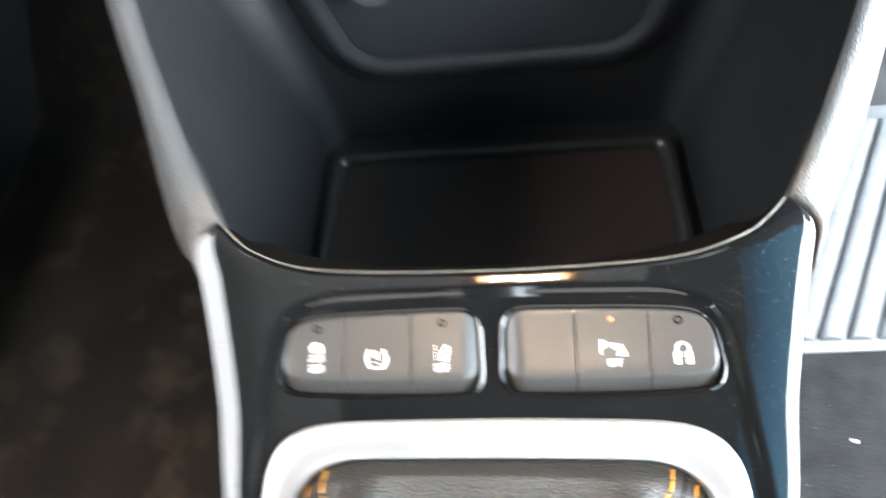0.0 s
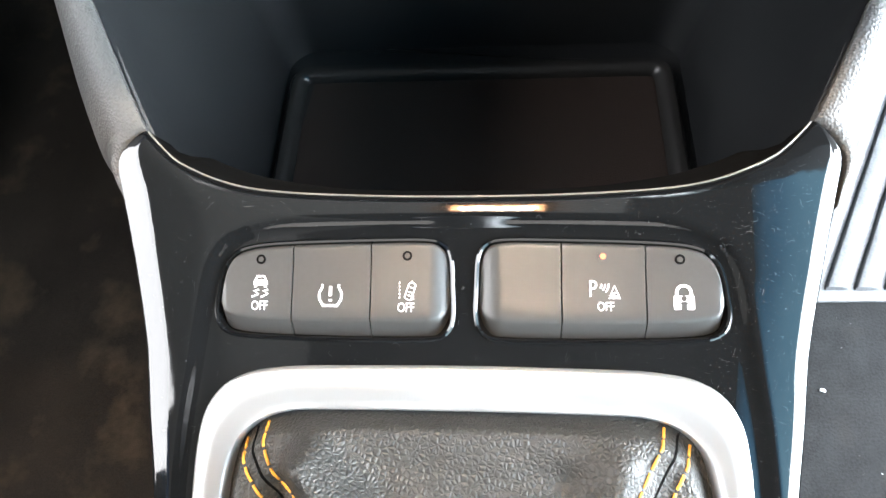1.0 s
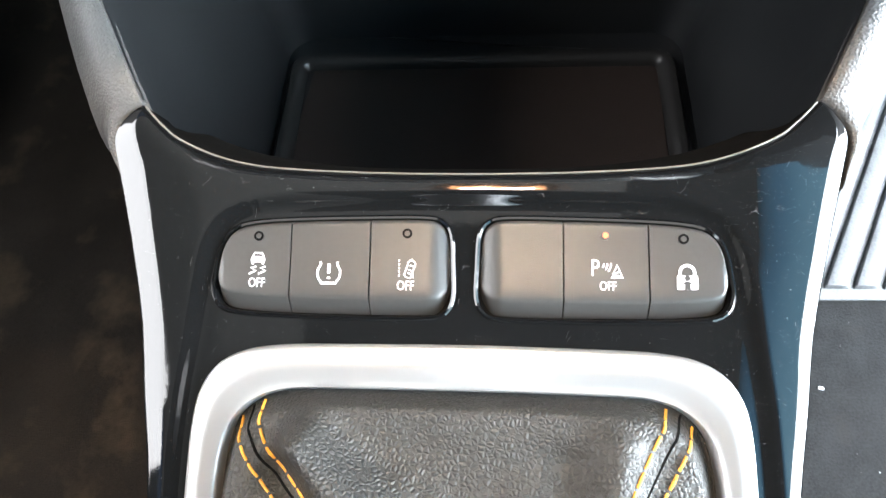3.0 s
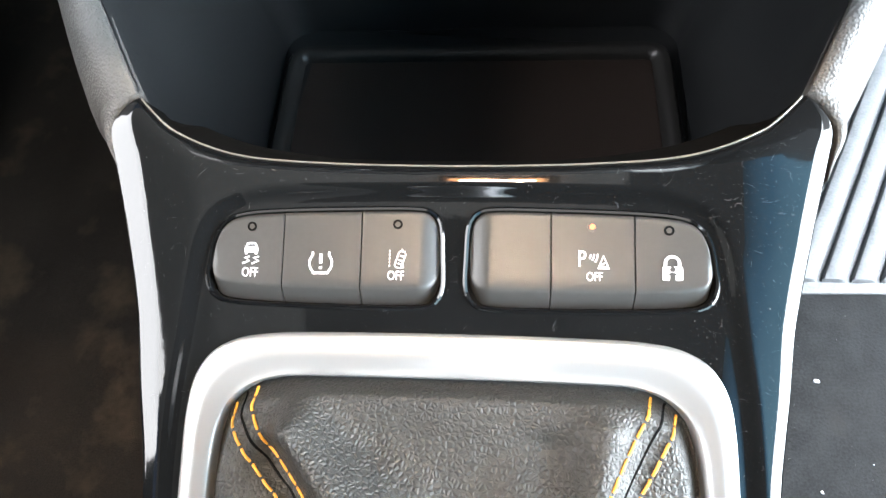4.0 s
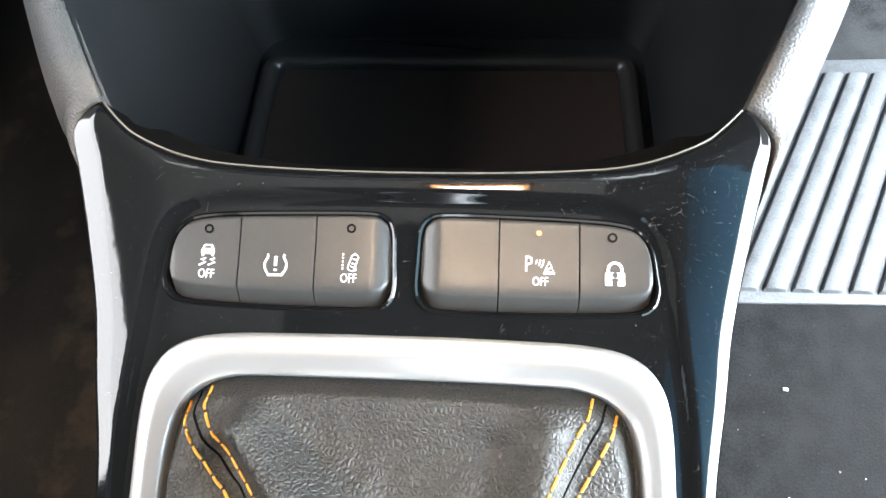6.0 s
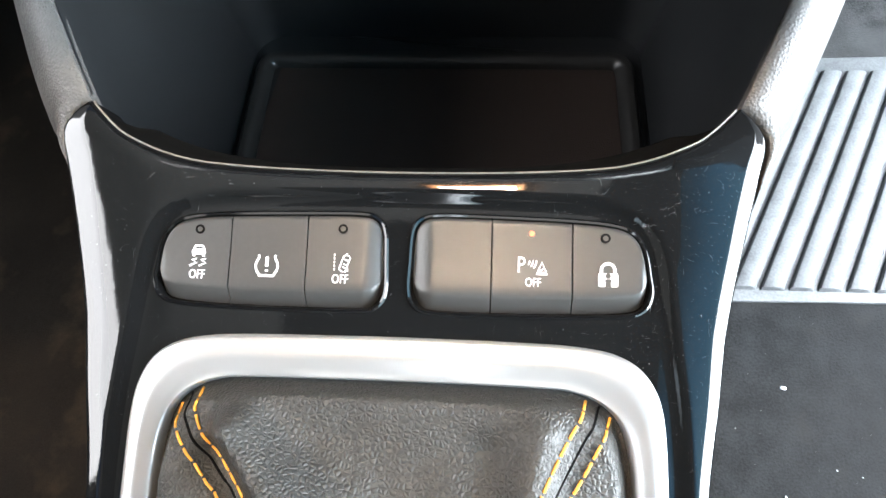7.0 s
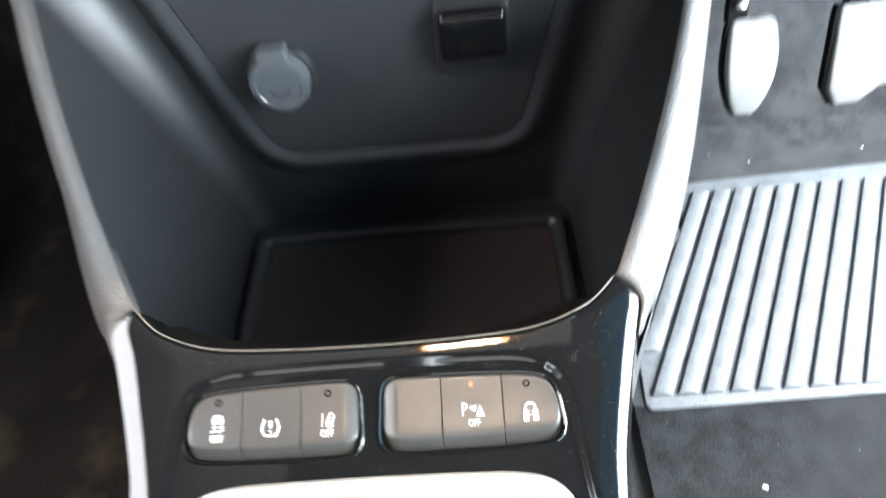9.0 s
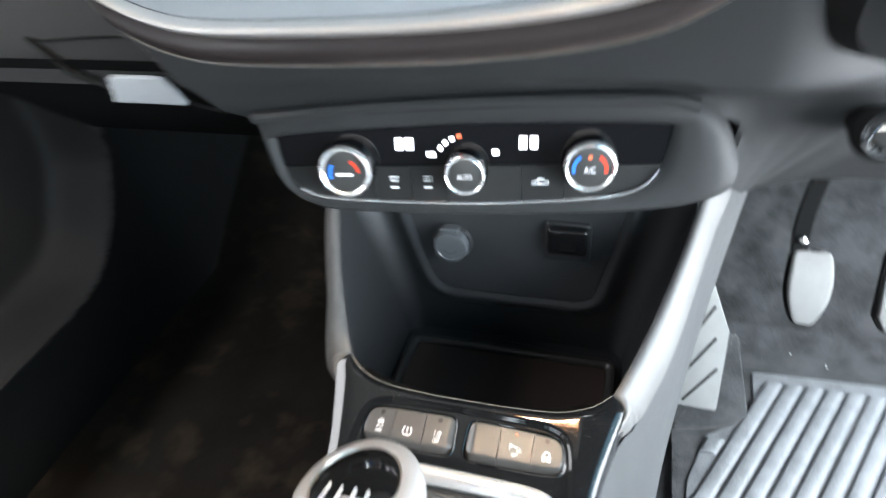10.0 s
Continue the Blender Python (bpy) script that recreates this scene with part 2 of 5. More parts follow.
def sweep(path, profile, closed=False, up=(0, 0, 1), cap=True):
    """A 2D profile (side, up) carried along a 3D path."""
    path, up, rings = [Vector(p) for p in path], Vector(up), []
    n = len(path)
    for i in range(n):
        a = path[i - 1] if (closed or i) else path[i]
        b = path[(i + 1) % n] if (closed or i < n - 1) else path[i]
        t = (b - a).normalized()
        s = t.cross(up).normalized()
        w = s.cross(t)
        rings.append([path[i] + s * q[0] + w * q[1] for q in profile])
    if closed:
        rings.append(rings[0])
    bm = loft(rings, True, cap and not closed, cap and not closed)
    if closed:
        bmesh.ops.remove_doubles(bm, verts=bm.verts, dist=1e-7)
    return bm


def circle(r, n=24, cx=0.0, cy=0.0):
    return [Vector((cx + r * math.cos(2 * math.pi * i / n), cy + r * math.sin(2 * math.pi * i / n))) for i in range(n)]


def turned(profile, n=40):
    """A body of revolution about z from (radius, height) pairs; ends are capped."""
    return loft([[(r * math.cos(2 * math.pi * i / n), r * math.sin(2 * math.pi * i / n), z) for i in range(n)] for r, z in profile], True, True, True)


def merge(*bms):
    out = bms[0]
    for b in bms[1:]:
        me = bpy.data.meshes.new("tmp")
        b.to_mesh(me)
        b.free()
        out.from_mesh(me)
        bpy.data.meshes.remove(me)
    return out


def strokes(lines, width, z, thick=0.00012):
    """Flat printed strokes along 2D polylines."""
    bms = []
    for line in lines:
        line = [Vector(p) for p in line]
        closed = (line[0] - line[-1]).length < 1e-9
        if closed:
            line = line[:-1]
        n, left, right = len(line), [], []
        for i in range(n):
            a = line[i - 1] if (closed or i) else line[i]
            b = line[(i + 1) % n] if (closed or i < n - 1) else line[i]
            e = (b - a).normalized()
            nrm = Vector((-e.y, e.x)) * width / 2
            left.append(line[i] + nrm), right.append(line[i] - nrm)
        rings = [[(l.x, l.y, z), (l.x, l.y, z + thick), (r.x, r.y, z + thick), (r.x, r.y, z)] for l, r in zip(left, right)]
        if closed:
            rings.append(rings[0])
        bms.append(loft(rings, True, not closed, not closed))
    return merge(*bms)


def plate(line, z, thick=0.00012):
    line = [Vector(p) for p in line]
    return loft([[(p.x, p.y, z) for p in line], [(p.x, p.y, z + thick) for p in line]], True, True, True)


def lettering(text, height, cx, cy, z, wide=0.74):
    """A mesh of printed letters, centred on (cx, cy)."""
    cu = bpy.data.curves.new("text", "FONT")
    cu.body, cu.size, cu.align_x, cu.align_y, cu.resolution_u = text, height * 1.38, "CENTER", "CENTER", 3
    cu.extrude = 0.00006
    ob = new("text", cu)
    bpy.context.view_layer.update()
    me = bpy.data.meshes.new_from_object(ob.evaluated_get(bpy.context.evaluated_depsgraph_get()))
    bpy.data.objects.remove(ob)
    me.transform(Matrix.Translation((cx, cy, z)) @ Matrix.Diagonal((wide, 1, 1, 1)))
    return me


def smoothstep(a, b, x):
    t = min(max((x - a) / (b - a), 0.0), 1.0)
    return t * t * (3 - 2 * t)


def table(pairs, x):
    """Piecewise-linear look-up."""
    return float(np.interp(x, [p[0] for p in pairs], [p[1] for p in pairs]))


def smooth_table(pairs, n=300):
    """A look-up that runs smoothly through the pairs."""
    c = curve_through(pairs, n)
    xs, ys = [p[0] for p in c], [p[1] for p in c]
    return lambda x: float(np.interp(x, xs, ys))


# ---- the cabin ----
FLOOR = -0.43
SLOPE = 18.5
PANEL = pose(0, 0, 0, SLOPE, 0, 0)  # the console's switch panel: x across, y up the slope, z off its face


def box(x0, x1, y0, y1, z0, z1):
    bm = bmesh.new()
    bmesh.ops.create_cube(bm, size=1)
    for v in bm.verts:
        v.co = ((x0 + x1) / 2 + v.co.x * (x1 - x0), (y0 + y1) / 2 + v.co.y * (y1 - y0), (z0 + z1) / 2 + v.co.z * (z1 - z0))
    return bm


def structure(name, bm, mat, label="", category="", smooth=True):
    return tagged(part(name, bm, mat, None, "", smooth), label, category, kind="structure")


def sheet(nx, ny, f):
    """A grid of points f(i/nx, j/ny)."""
    return loft([[f(i / nx, j / ny) for j in range(ny + 1)] for i in range(nx + 1)], False)


def floor_height(y):
    return FLOOR - 0.012 + 0.42 * max(0.0, y - 0.56) ** 1.0 * smoothstep(0.52, 0.66, y) * 1.6


structure("floor", sheet(60, 90, lambda s, t: (0.17 + 0.59 * s, -1.3 + 2.15 * t, floor_height(-1.3 + 2.15 * t) + 0.0015 * noise.noise((s * 20, t * 40, 0)))), PALECARPET,
          "dark grey carpet of the driver's footwell", "carpet")
structure("floor_passenger", sheet(60, 90, lambda s, t: (-0.76 + 0.59 * s, -1.3 + 2.15 * t, floor_height(-1.3 + 2.15 * t) + 0.0025 * noise.noise((s * 14, t * 30, 3)))), BROWNCARPET,
          "dark brown-black carpet of the passenger footwell", "carpet")
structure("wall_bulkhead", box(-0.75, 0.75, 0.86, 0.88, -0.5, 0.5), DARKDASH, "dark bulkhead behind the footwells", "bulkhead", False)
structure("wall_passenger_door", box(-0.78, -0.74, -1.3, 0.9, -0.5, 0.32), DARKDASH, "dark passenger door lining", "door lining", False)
structure("wall_driver_sill", box(0.74, 0.80, -1.3, 0.9, -0.5, -0.36), DARKDASH, "dark door sill of the open driver's door", "sill", False)
structure("wall_rear", box(-0.78, 0.80, -1.32, -1.30, -0.5, 0.76), HEADLINER, "plain wall closing the cabin behind", "wall", False)
# unseen roof: its pale and dark parts set the gloss panel's reflections
structure("ceiling", box(-0.30, 0.47, -1.32, -0.10, 0.76, 0.78), HEADLINER, "unseen headliner, dark for the panel's reflection", "headliner", False)
structure("ceiling_passenger", box(-0.80, -0.30, -1.32, -0.10, 0.757, 0.78), FRONTROOF, "unseen headliner over the passenger's seat, pale for the panel's reflection", "headliner", False)
structure("ceiling_side", box(0.20, 0.47, -0.10, 0.30, 0.76, 0.78), HEADLINER, "unseen headliner over the driver's door, dark for the panel's reflection", "headliner", False)
structure("ceiling_front", box(-0.80, 0.20, -0.10, 0.30, 0.757, 0.78), FRONTROOF, "unseen front edge of the headliner, pale for the panel's reflection", "headliner", False)


POCKET_RIM = np.array([(p.x, p.y) for p in curve_through([(-0.40, -0.205, 0), (-0.10, -0.197, 0), (0.063, -0.1935, 0), (0.12, -0.194, 0), (0.195, -0.194, 0), (0.264, -0.180, 0), (0.323, -0.139, 0),
                                                                (0.366, -0.074, 0), (0.389, -0.029, 0), (0.395, 0.06, 0), (0.39, 0.16, 0)], 120)])


def door_pocket(s, t):
    """The passenger's door lining with the rounded rim of its pocket."""
    y, z = -0.35 + 0.80 * s, -0.42 + 0.60 * t
    d = float(np.sqrt(((POCKET_RIM - (y, z)) ** 2).sum(1)).min())
    swell = noise.noise((y * 9, z * 9, 2.0)) * 0.008
    return (-0.732 + 0.085 * math.exp(-(d / 0.020) ** 2) + 0.5 * swell, y, z)


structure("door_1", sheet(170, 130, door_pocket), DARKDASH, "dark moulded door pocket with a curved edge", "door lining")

# ---- sky backdrop beyond the open driver's door: hazy low down, deep blue above ----


def sky_glow():
    m = bpy.data.materials.new("sky_glow")
    m.use_nodes = True
    t = m.node_tree
    co, split, ramp = t.nodes.new("ShaderNodeTexCoord"), t.nodes.new("ShaderNodeSeparateXYZ"), t.nodes.new("ShaderNodeValToRGB")
    glow = t.nodes.new("ShaderNodeEmission")
    stops = ((0.20, (0.62, 0.88, 1.0)), (0.28, (0.20, 0.45, 0.62)), (0.36, (0.06, 0.19, 0.32)), (0.44, (0.022, 0.075, 0.13)), (0.52, (0.018, 0.046, 0.068)), (0.72, (0.014, 0.027, 0.037)))
    while len(ramp.color_ramp.elements) < len(stops):
        ramp.color_ramp.elements.new(0.5)
    for e, (at, colour) in zip(ramp.color_ramp.elements, stops):
        e.position, e.color = at, (*colour, 1)
    glow.inputs["Strength"].default_value = 2.7
    t.links.new(co.outputs["Generated"], split.inputs[0]), t.links.new(split.outputs["Z"], ramp.inputs[0])
    t.links.new(ramp.outputs[0], glow.inputs["Color"]), t.links.new(glow.outputs[0], t.nodes["Material Output"].inputs["Surface"])
    return m


# unseen glowing backdrop, its ramp set for the gloss panel's blue reflection
structure("backdrop", box(12.0, 12.2, -30, 30, -2, 45), sky_glow(), "unseen glowing sky backdrop for the panel's blue reflection", "sky", False)

# ---- the centre console ----
LIP = smooth_table([(0, 31.5), (15, 31.6), (29, 31.9), (42, 32.4), (54, 33.1), (64, 34.1), (73, 35.9), (82, 38.9), (91, 43.2), (96, 47.1), (100, 50.9), (104, 55.0), (110, 61.0)])
HALF = smooth_table([(-260, 91), (-200, 91), (-120, 91.2), (-68, 92.6), (-35, 96.6), (-18, 98.6), (-9, 100.2), (0, 102.1), (14.5, 105.6), (24, 108.1), (30, 109.8), (36, 111.5), (41, 112.9), (45, 113.0), (48.5, 111.3), (52, 108.0), (55, 104.2), (62, 95)])
FACET = smooth_table([(-260, 5.2), (-69, 5.6), (-19, 7.0), (0, 7.4), (24, 8.2), (36, 8.6), (44, 7.4), (50, 4.5), (56, 2.0), (80, 2.0)])  # the sloping outer facet's width
POCKET = [Vector(p) for p in curve_through([(0, 24.6), (46, 24.0), (62, 22.8), (73, 18.6), (78.6, 10), (81, -4), (83, -22), (85, -40), (86, -70), (85, -130), (80, -178), (60, -190), (0, -192),
                                            (-60, -190), (-80, -178), (-85, -130), (-86, -70), (-85, -40), (-83, -22), (-81, -4), (-78.6, 10), (-73, 18.6), (-62, 22.8), (-46, 24.0)], 160, True)]
BANK = curve_through([(-74.9, -3.6), (-74.5, 1), (-73.4, 8.0), (-70.8, 12.9), (-65.5, 15.4), (-52.5, 16.6), (-28, 17.3), (-12, 17.4), (-7.2, 16.2), (-5.2, 12.6), (-4.7, 4), (-4.5, -4.6),
                      (-6, -8.7), (-10.5, -10.4), (-28, -10.7), (-52, -10.4), (-67.5, -9.6), (-73, -7.9)], 120, True)
BANK = [Vector(p) for p in BANK]
MIRROR = [Vector((-p.x, p.y)) for p in reversed(BANK)]
RING_OUT = [(0, -18.9), (43, -19.4), (57, -20.2), (66, -22.0), (73.2, -26.2), (77.8, -33.5), (79.6, -43), (80.2, -58), (80.4, -90), (79, -132), (72, -156), (50, -167), (0, -169)]
RING_IN = [(0, -32.3), (43, -32.6), (54, -33.6), (61, -36.2), (66.4, -41), (69, -47.5), (70.6, -59), (71.5, -90), (70, -128), (62, -148), (44, -155), (0, -157)]


def both_sides(half, n):
    return [Vector(p) for p in curve_through(half + [(-x, y) for x, y in half[-2:0:-1]], n, True)]


OUTER, INNER = both_sides(RING_OUT, 200), both_sides(RING_IN, 200)
POCKET_XY = np.array([(p.x, p.y) for p in POCKET])


def inside(line, x, y):
    a = np.array([(p.x, p.y) for p in line])
    b = np.roll(a, -1, 0)
    cross = (a[:, 1] > y) != (b[:, 1] > y)
    with np.errstate(divide="ignore", invalid="ignore"):
        at = (b[:, 0] - a[:, 0]) * (y - a[:, 1]) / (b[:, 1] - a[:, 1]) + a[:, 0]
    return bool(np.sum(cross & (x < at)) % 2)


def edge_distance(xy, x, y):
    a, b = xy, np.roll(xy, -1, 0)
    d = b - a
    p = np.array((x, y)) - a
    f = np.clip((p * d).sum(1) / np.maximum((d * d).sum(1), 1e-9), 0, 1)
    return float(np.sqrt(((p - f[:, None] * d) ** 2).sum(1)).min())


def panel_height(u, v):
    """The switch panel's relief, in millimetres off its plane."""
    d = edge_distance(POCKET_XY, u, v)
    d = d if inside(POCKET, u, v) else -d
    w = 0.3 - 1.9 * smoothstep(-2.0, 3.5, d)
    rim, facet = HALF(v) - abs(u), FACET(v) * (0.66 if u > 0 else 1.06)
    # the bands beside the pocket lean outwards, then a flat facet slopes down to the edge
    lean = max(0.0, (21 - max(min(rim, 104 - u), facet + min(0.0, 104 - HALF(v)))) / 15 if u > 0 else (30 - max(rim, facet)) / 22)
    w -= 1.9 * lean ** 1.25 if u > 0 else 0.9 * lean ** 2
    if rim < facet + 0.5:
        k = max(0.0, facet - max(rim, 0.0))
        w -= (0.46 if u > 0 else 0.25) * k + 0.04 * smoothstep(0.5, -0.5, rim - facet)
        bead = 1.7 if u > 0 else 0.9
        if rim < bead:
            k = min((bead - max(rim, 0)) / bead, 1.0)
            w -= 0.9 * bead * (1 - math.sqrt(max(0.0, 1 - k * k)))
    lip = (LIP(abs(u)) - v) / math.sqrt(1 + ((LIP(abs(u) + 1) - LIP(abs(u) - 1)) / 2) ** 2)
    if lip < 8:
        w -= 0.0075 * (8 - max(lip, 0)) ** 2
    if lip < 1.6:
        k = min((1.6 - max(lip, 0)) / 1.6, 1.0)
        w -= 1.6 * (1 - math.sqrt(max(0.0, 1 - k * k)))
    return w


def snapped(line, p):
    return min(line, key=lambda q: (q - p).length_squared)


def switch_panel():
    """The gloss panel: a sheet with its two switch openings and the gear opening cut out."""
    ns, nr, back = 230, 230, -215.0
    # rows crowd towards the tray's edge, columns towards the shoulders
    cols = [math.copysign(1 - (1 - abs(s)) ** 1.5 if abs(s) > 0 else 0, s) * 0.35 + s * 0.65 for s in np.linspace(-1, 1, ns + 1)]
    rows = [1 - (1 - r) ** 1.5 for r in np.linspace(0, 1, nr + 1)]
    bm, grid = bmesh.new(), []
    dense = [[Vector(p) for p in curve_through([(q.x, q.y) for q in line], 900, True)] for line in (BANK, MIRROR, OUTER)]
    dense[2] = [Vector(p) for p in curve_through([(q.x, q.y) for q in shrink(OUTER, 2.0)], 900, True)]
    cut = [shrink(dense[0], -0.9), shrink(dense[1], -0.9), dense[2]]
    boxes = [(min(p.x for p in c), max(p.x for p in c), min(p.y for p in c), max(p.y for p in c)) for c in cut]
    for r in rows:
        line = []
        for s in cols:
            top = LIP(abs(s) * 104.0)
            v = back + r * (top - back)
            u = s * HALF(v)
            for _ in range(7):
                v = 0.5 * v + 0.5 * (back + r * (LIP(min(abs(u), 104.2)) - back))
                u = s * HALF(v)
            line.append(Vector((u, v)))
        grid.append(line)
    verts = [[None] * (ns + 1) for _ in range(nr + 1)]
    hole = {}
    for j in range(nr):
        for i in range(ns):
            c = (grid[j][i] + grid[j + 1][i + 1]) / 2
            k = None
            for n, (b, line) in enumerate(zip(boxes, cut)):
                if b[0] < c.x < b[1] and b[2] < c.y < b[3] and inside(line[::6], c.x, c.y):
                    k = n
            hole[i, j] = k
    moved = {}
    for j in range(nr + 1):
        for i in range(ns + 1):
            around = [hole[a, b] for a in (i - 1, i) for b in (j - 1, j) if (a, b) in hole]
            cuts = [k for k in around if k is not None]
            p = grid[j][i]
            if cuts and None in around:
                p = snapped(cut[cuts[0]], p)
            moved[i, j] = p
    for j in range(nr + 1):
        for i in range(ns + 1):
            p = moved[i, j]
            verts[j][i] = bm.verts.new((p.x * MM, p.y * MM, panel_height(p.x, p.y) * MM))
    for j in range(nr):
        for i in range(ns):
            if hole[i, j] is None:
                bm.faces.new((verts[j][i], verts[j][i + 1], verts[j + 1][i + 1], verts[j + 1][i]))
    # the edge turns down into the tray and at the sides
    def skirt(line, dx, dy, dz):
        low = [bm.verts.new(v.co + Vector((dx * math.copysign(1, v.co.x), dy, dz))) for v in line]
        for a, b, c, d in zip(line, line[1:], low[1:], low):
            bm.faces.new((a, b, c, d))
        return low
    skirt(verts[nr], 0.0, -0.0002, -0.0012)
    for low in (skirt([r[0] for r in verts], 0.0026, 0, -0.0075), skirt([r[ns] for r in verts], 0.0026, 0, -0.0075)):
        skirt(low, 0.0004, 0, -0.025)
    bmesh.ops.delete(bm, geom=[v for v in bm.verts if not v.link_faces], context="VERTS")
    return bm


console = thing("centre_console", PANEL, "gloss black centre console with open tray and grey side rails", "console")
gloss = part("switch_panel", switch_panel(), PIANO, console, "gloss black plastic panel, dusty")

# pale strip standing in for the highlight along the panel's lip
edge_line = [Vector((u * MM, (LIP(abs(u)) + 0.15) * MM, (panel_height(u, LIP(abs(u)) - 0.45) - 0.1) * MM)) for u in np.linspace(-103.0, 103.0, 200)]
part("panel_edge_glint", sweep(edge_line, [(0.0003 * math.cos(a), 0.0003 * math.sin(a)) for a in np.linspace(0, 2 * math.pi, 8, endpoint=False)]), EDGE, console, "pale line for the highlight on the edge towards the tray")
# below the edge a matt ledge runs round the tray, blackened for shade
def ledge_row(out, drop):
    row = []
    for a, p, b in zip([edge_line[0]] + edge_line, edge_line, edge_line[1:] + [edge_line[-1]]):
        n = Vector((a.y - b.y, b.x - a.x)).normalized() * out * (0.6 + 0.4 * smoothstep(0.030, 0.080, abs(p.x))) * (1 - smoothstep(0.086, 0.1025, abs(p.x)))
        row.append(Vector((p.x + n.x, p.y + n.y, p.z + drop)))
    return row


part("edge_ledge", loft([ledge_row(*q) for q in ((0.0, -0.0006), (0.0006, -0.0016), (0.0030, -0.0044), (0.0060, -0.0078), (0.0064, -0.0090), (0.0064, -0.014))], False), WELL, console, "matt ledge below the edge, blackened for shade")
E0, E1 = Vector((0.1040, 0.0533, 0.0145)), Vector((0.155, 0.190, 0.092))
BACK_Y, TRAY_Z = 0.203, -0.106


def rail_edge(f):
    """The rail's inner edge, from the panel's horn (0) to below the climate panel (1) and on."""
    p = E0.lerp(E1, f)
    p.x += 0.0045 * math.sin(math.pi * min(max(f, 0), 1)) ** 0.8
    return p


TAIL = smooth_table([(29, 0.02), (34, 0.07), (38, 0.15), (41, 0.20), (45, 0.29), (48.7, 0.45), (52, 0.72), (55, 1.0), (60, 1.0)])  # the rail's tail beside the panel


def rail(side):
    """A side rail with its outer flank, from its tail beside the panel's horn forwards under the dash."""
    rings = []
    section = [(-0.0004, -0.0060), (0.0, -0.0014), (0.0006, 0.0001), (0.0018, 0.0007), (0.0035, 0.0010), (0.0060, 0.0006), (0.0085, -0.0006), (0.0115, -0.0034),
               (0.0148, -0.0078), (0.0178, -0.0135), (0.0200, -0.0205), (0.0212, -0.027), (0.0190, -0.029)]
    for v in np.linspace(29, 54.5, 34):
        e = PANEL @ Vector(((HALF(v) + 0.25) * MM, v * MM, (-5.2 + 1.6 * smoothstep(46, 54.5, v)) * MM))
        e = e.lerp(E0, smoothstep(52, 55, v))
        g = TAIL(v)
        rings.append([(side * (e.x + a * g * (1.3 if side < 0 else 1.0)), e.y, e.z + b * (g if b > -0.005 else 1.0)) for a, b in section])
    for f in np.linspace(0.012, 1.75, 60):
        e = rail_edge(f)
        out = 1.3 - 0.36 * smoothstep(0.0, 0.45, f) if side < 0 else 1.0 - 0.26 * smoothstep(0.15, 0.9, f)
        rings.append([(side * (e.x + a * out), e.y, e.z + b) for a, b in section])
    return loft(rings, False)


def flank(side):
    """The console's side below panel and rail, down to the carpet."""
    rings = []
    for y in np.linspace(-0.35, 0.55, 90):
        f = (y - E0.y) / (E1.y - E0.y)
        if f < 0:
            v = y / math.cos(radians(SLOPE)) * 1000
            x, z = HALF(max(v, -215)) * MM + 0.0015 + 0.0185 * TAIL(max(v, 29)) * smoothstep(20, 34, v), y * math.tan(radians(SLOPE)) - 0.017 - 0.012 * smoothstep(29, 50, v)
        else:
            e = rail_edge(max(f, 0))
            x, z = e.x + 0.0205 * (1 - 0.26 * smoothstep(0.15, 0.9, f)), e.z - 0.026
        rings.append([(side * (x + (0.166 + 0.02 * smoothstep(0, 0.4, y) - x) * k ** 1.3), y, z + (FLOOR - 0.02 - z) * k) for k in np.linspace(0, 1, 14)])
    return loft(rings, False)


def tray_wall():
    """The bin's wall: a U in plan, wider towards its top."""
    rings = []
    plan = []
    for y in np.linspace(0.022, 0.185, 20):
        plan.append(("side", -1, y))
    for a in np.linspace(0, 90, 14)[1:]:
        plan.append(("arc", -1, a))
    for x in np.linspace(-0.06, 0.06, 14)[1:-1]:
        plan.append(("back", 0, x))
    for a in np.linspace(90, 0, 14)[:-1]:
        plan.append(("arc", 1, a))
    for y in np.linspace(0.185, 0.022, 20):
        plan.append(("side", 1, y))
    for kind, side, q in plan:
        ring = []
        for k in np.linspace(0, 1, 22):
            low = TRAY_Z - 0.004
            if kind == "side":
                y = q
                top = rail_edge(max((y - E0.y) / (E1.y - E0.y), -0.35))
                zt = top.z - 0.0008 if y > E0.y else E0.z - 0.002 + (y - E0.y) * 0.5
                xt = top.x - 0.0003 if y > E0.y else (0.1037 if y > 0.045 else 0.1037 - 0.5 * (0.045 - y))
                z = low + (zt - low) * k
                x = side * (0.114 + (xt - 0.114) * k ** 1.4)
            else:
                r = 0.018
                if kind == "arc":
                    a = radians(q)
                    zt = 0.0885 + 0.0415 * (q / 90)
                    z = low + (zt - low) * k
                    wide = 0.114 + (0.1545 - 0.114) * k ** 1.4
                    x, y = side * (wide - r + r * math.cos(a)), 0.185 + 0.018 * math.sin(a) + 0.012 * k * math.sin(a)
                else:
                    z = low + (0.13 - low) * k
                    wide = 0.114 - 0.018 + (0.1545 - 0.114) * k ** 1.4
                    x, y = q / 0.06 * wide, BACK_Y + 0.012 * k
            ring.append((x, y, z))
        rings.append(ring)
    return loft(rings, False)


def world_part(name, bm, mat, parent, label=""):
    """A part whose mesh was worked out in cabin coordinates."""
    inv = parent.matrix_basis.inverted()
    bmesh.ops.transform(bm, matrix=inv, verts=bm.verts)
    return part(name, bm, mat, parent, label)


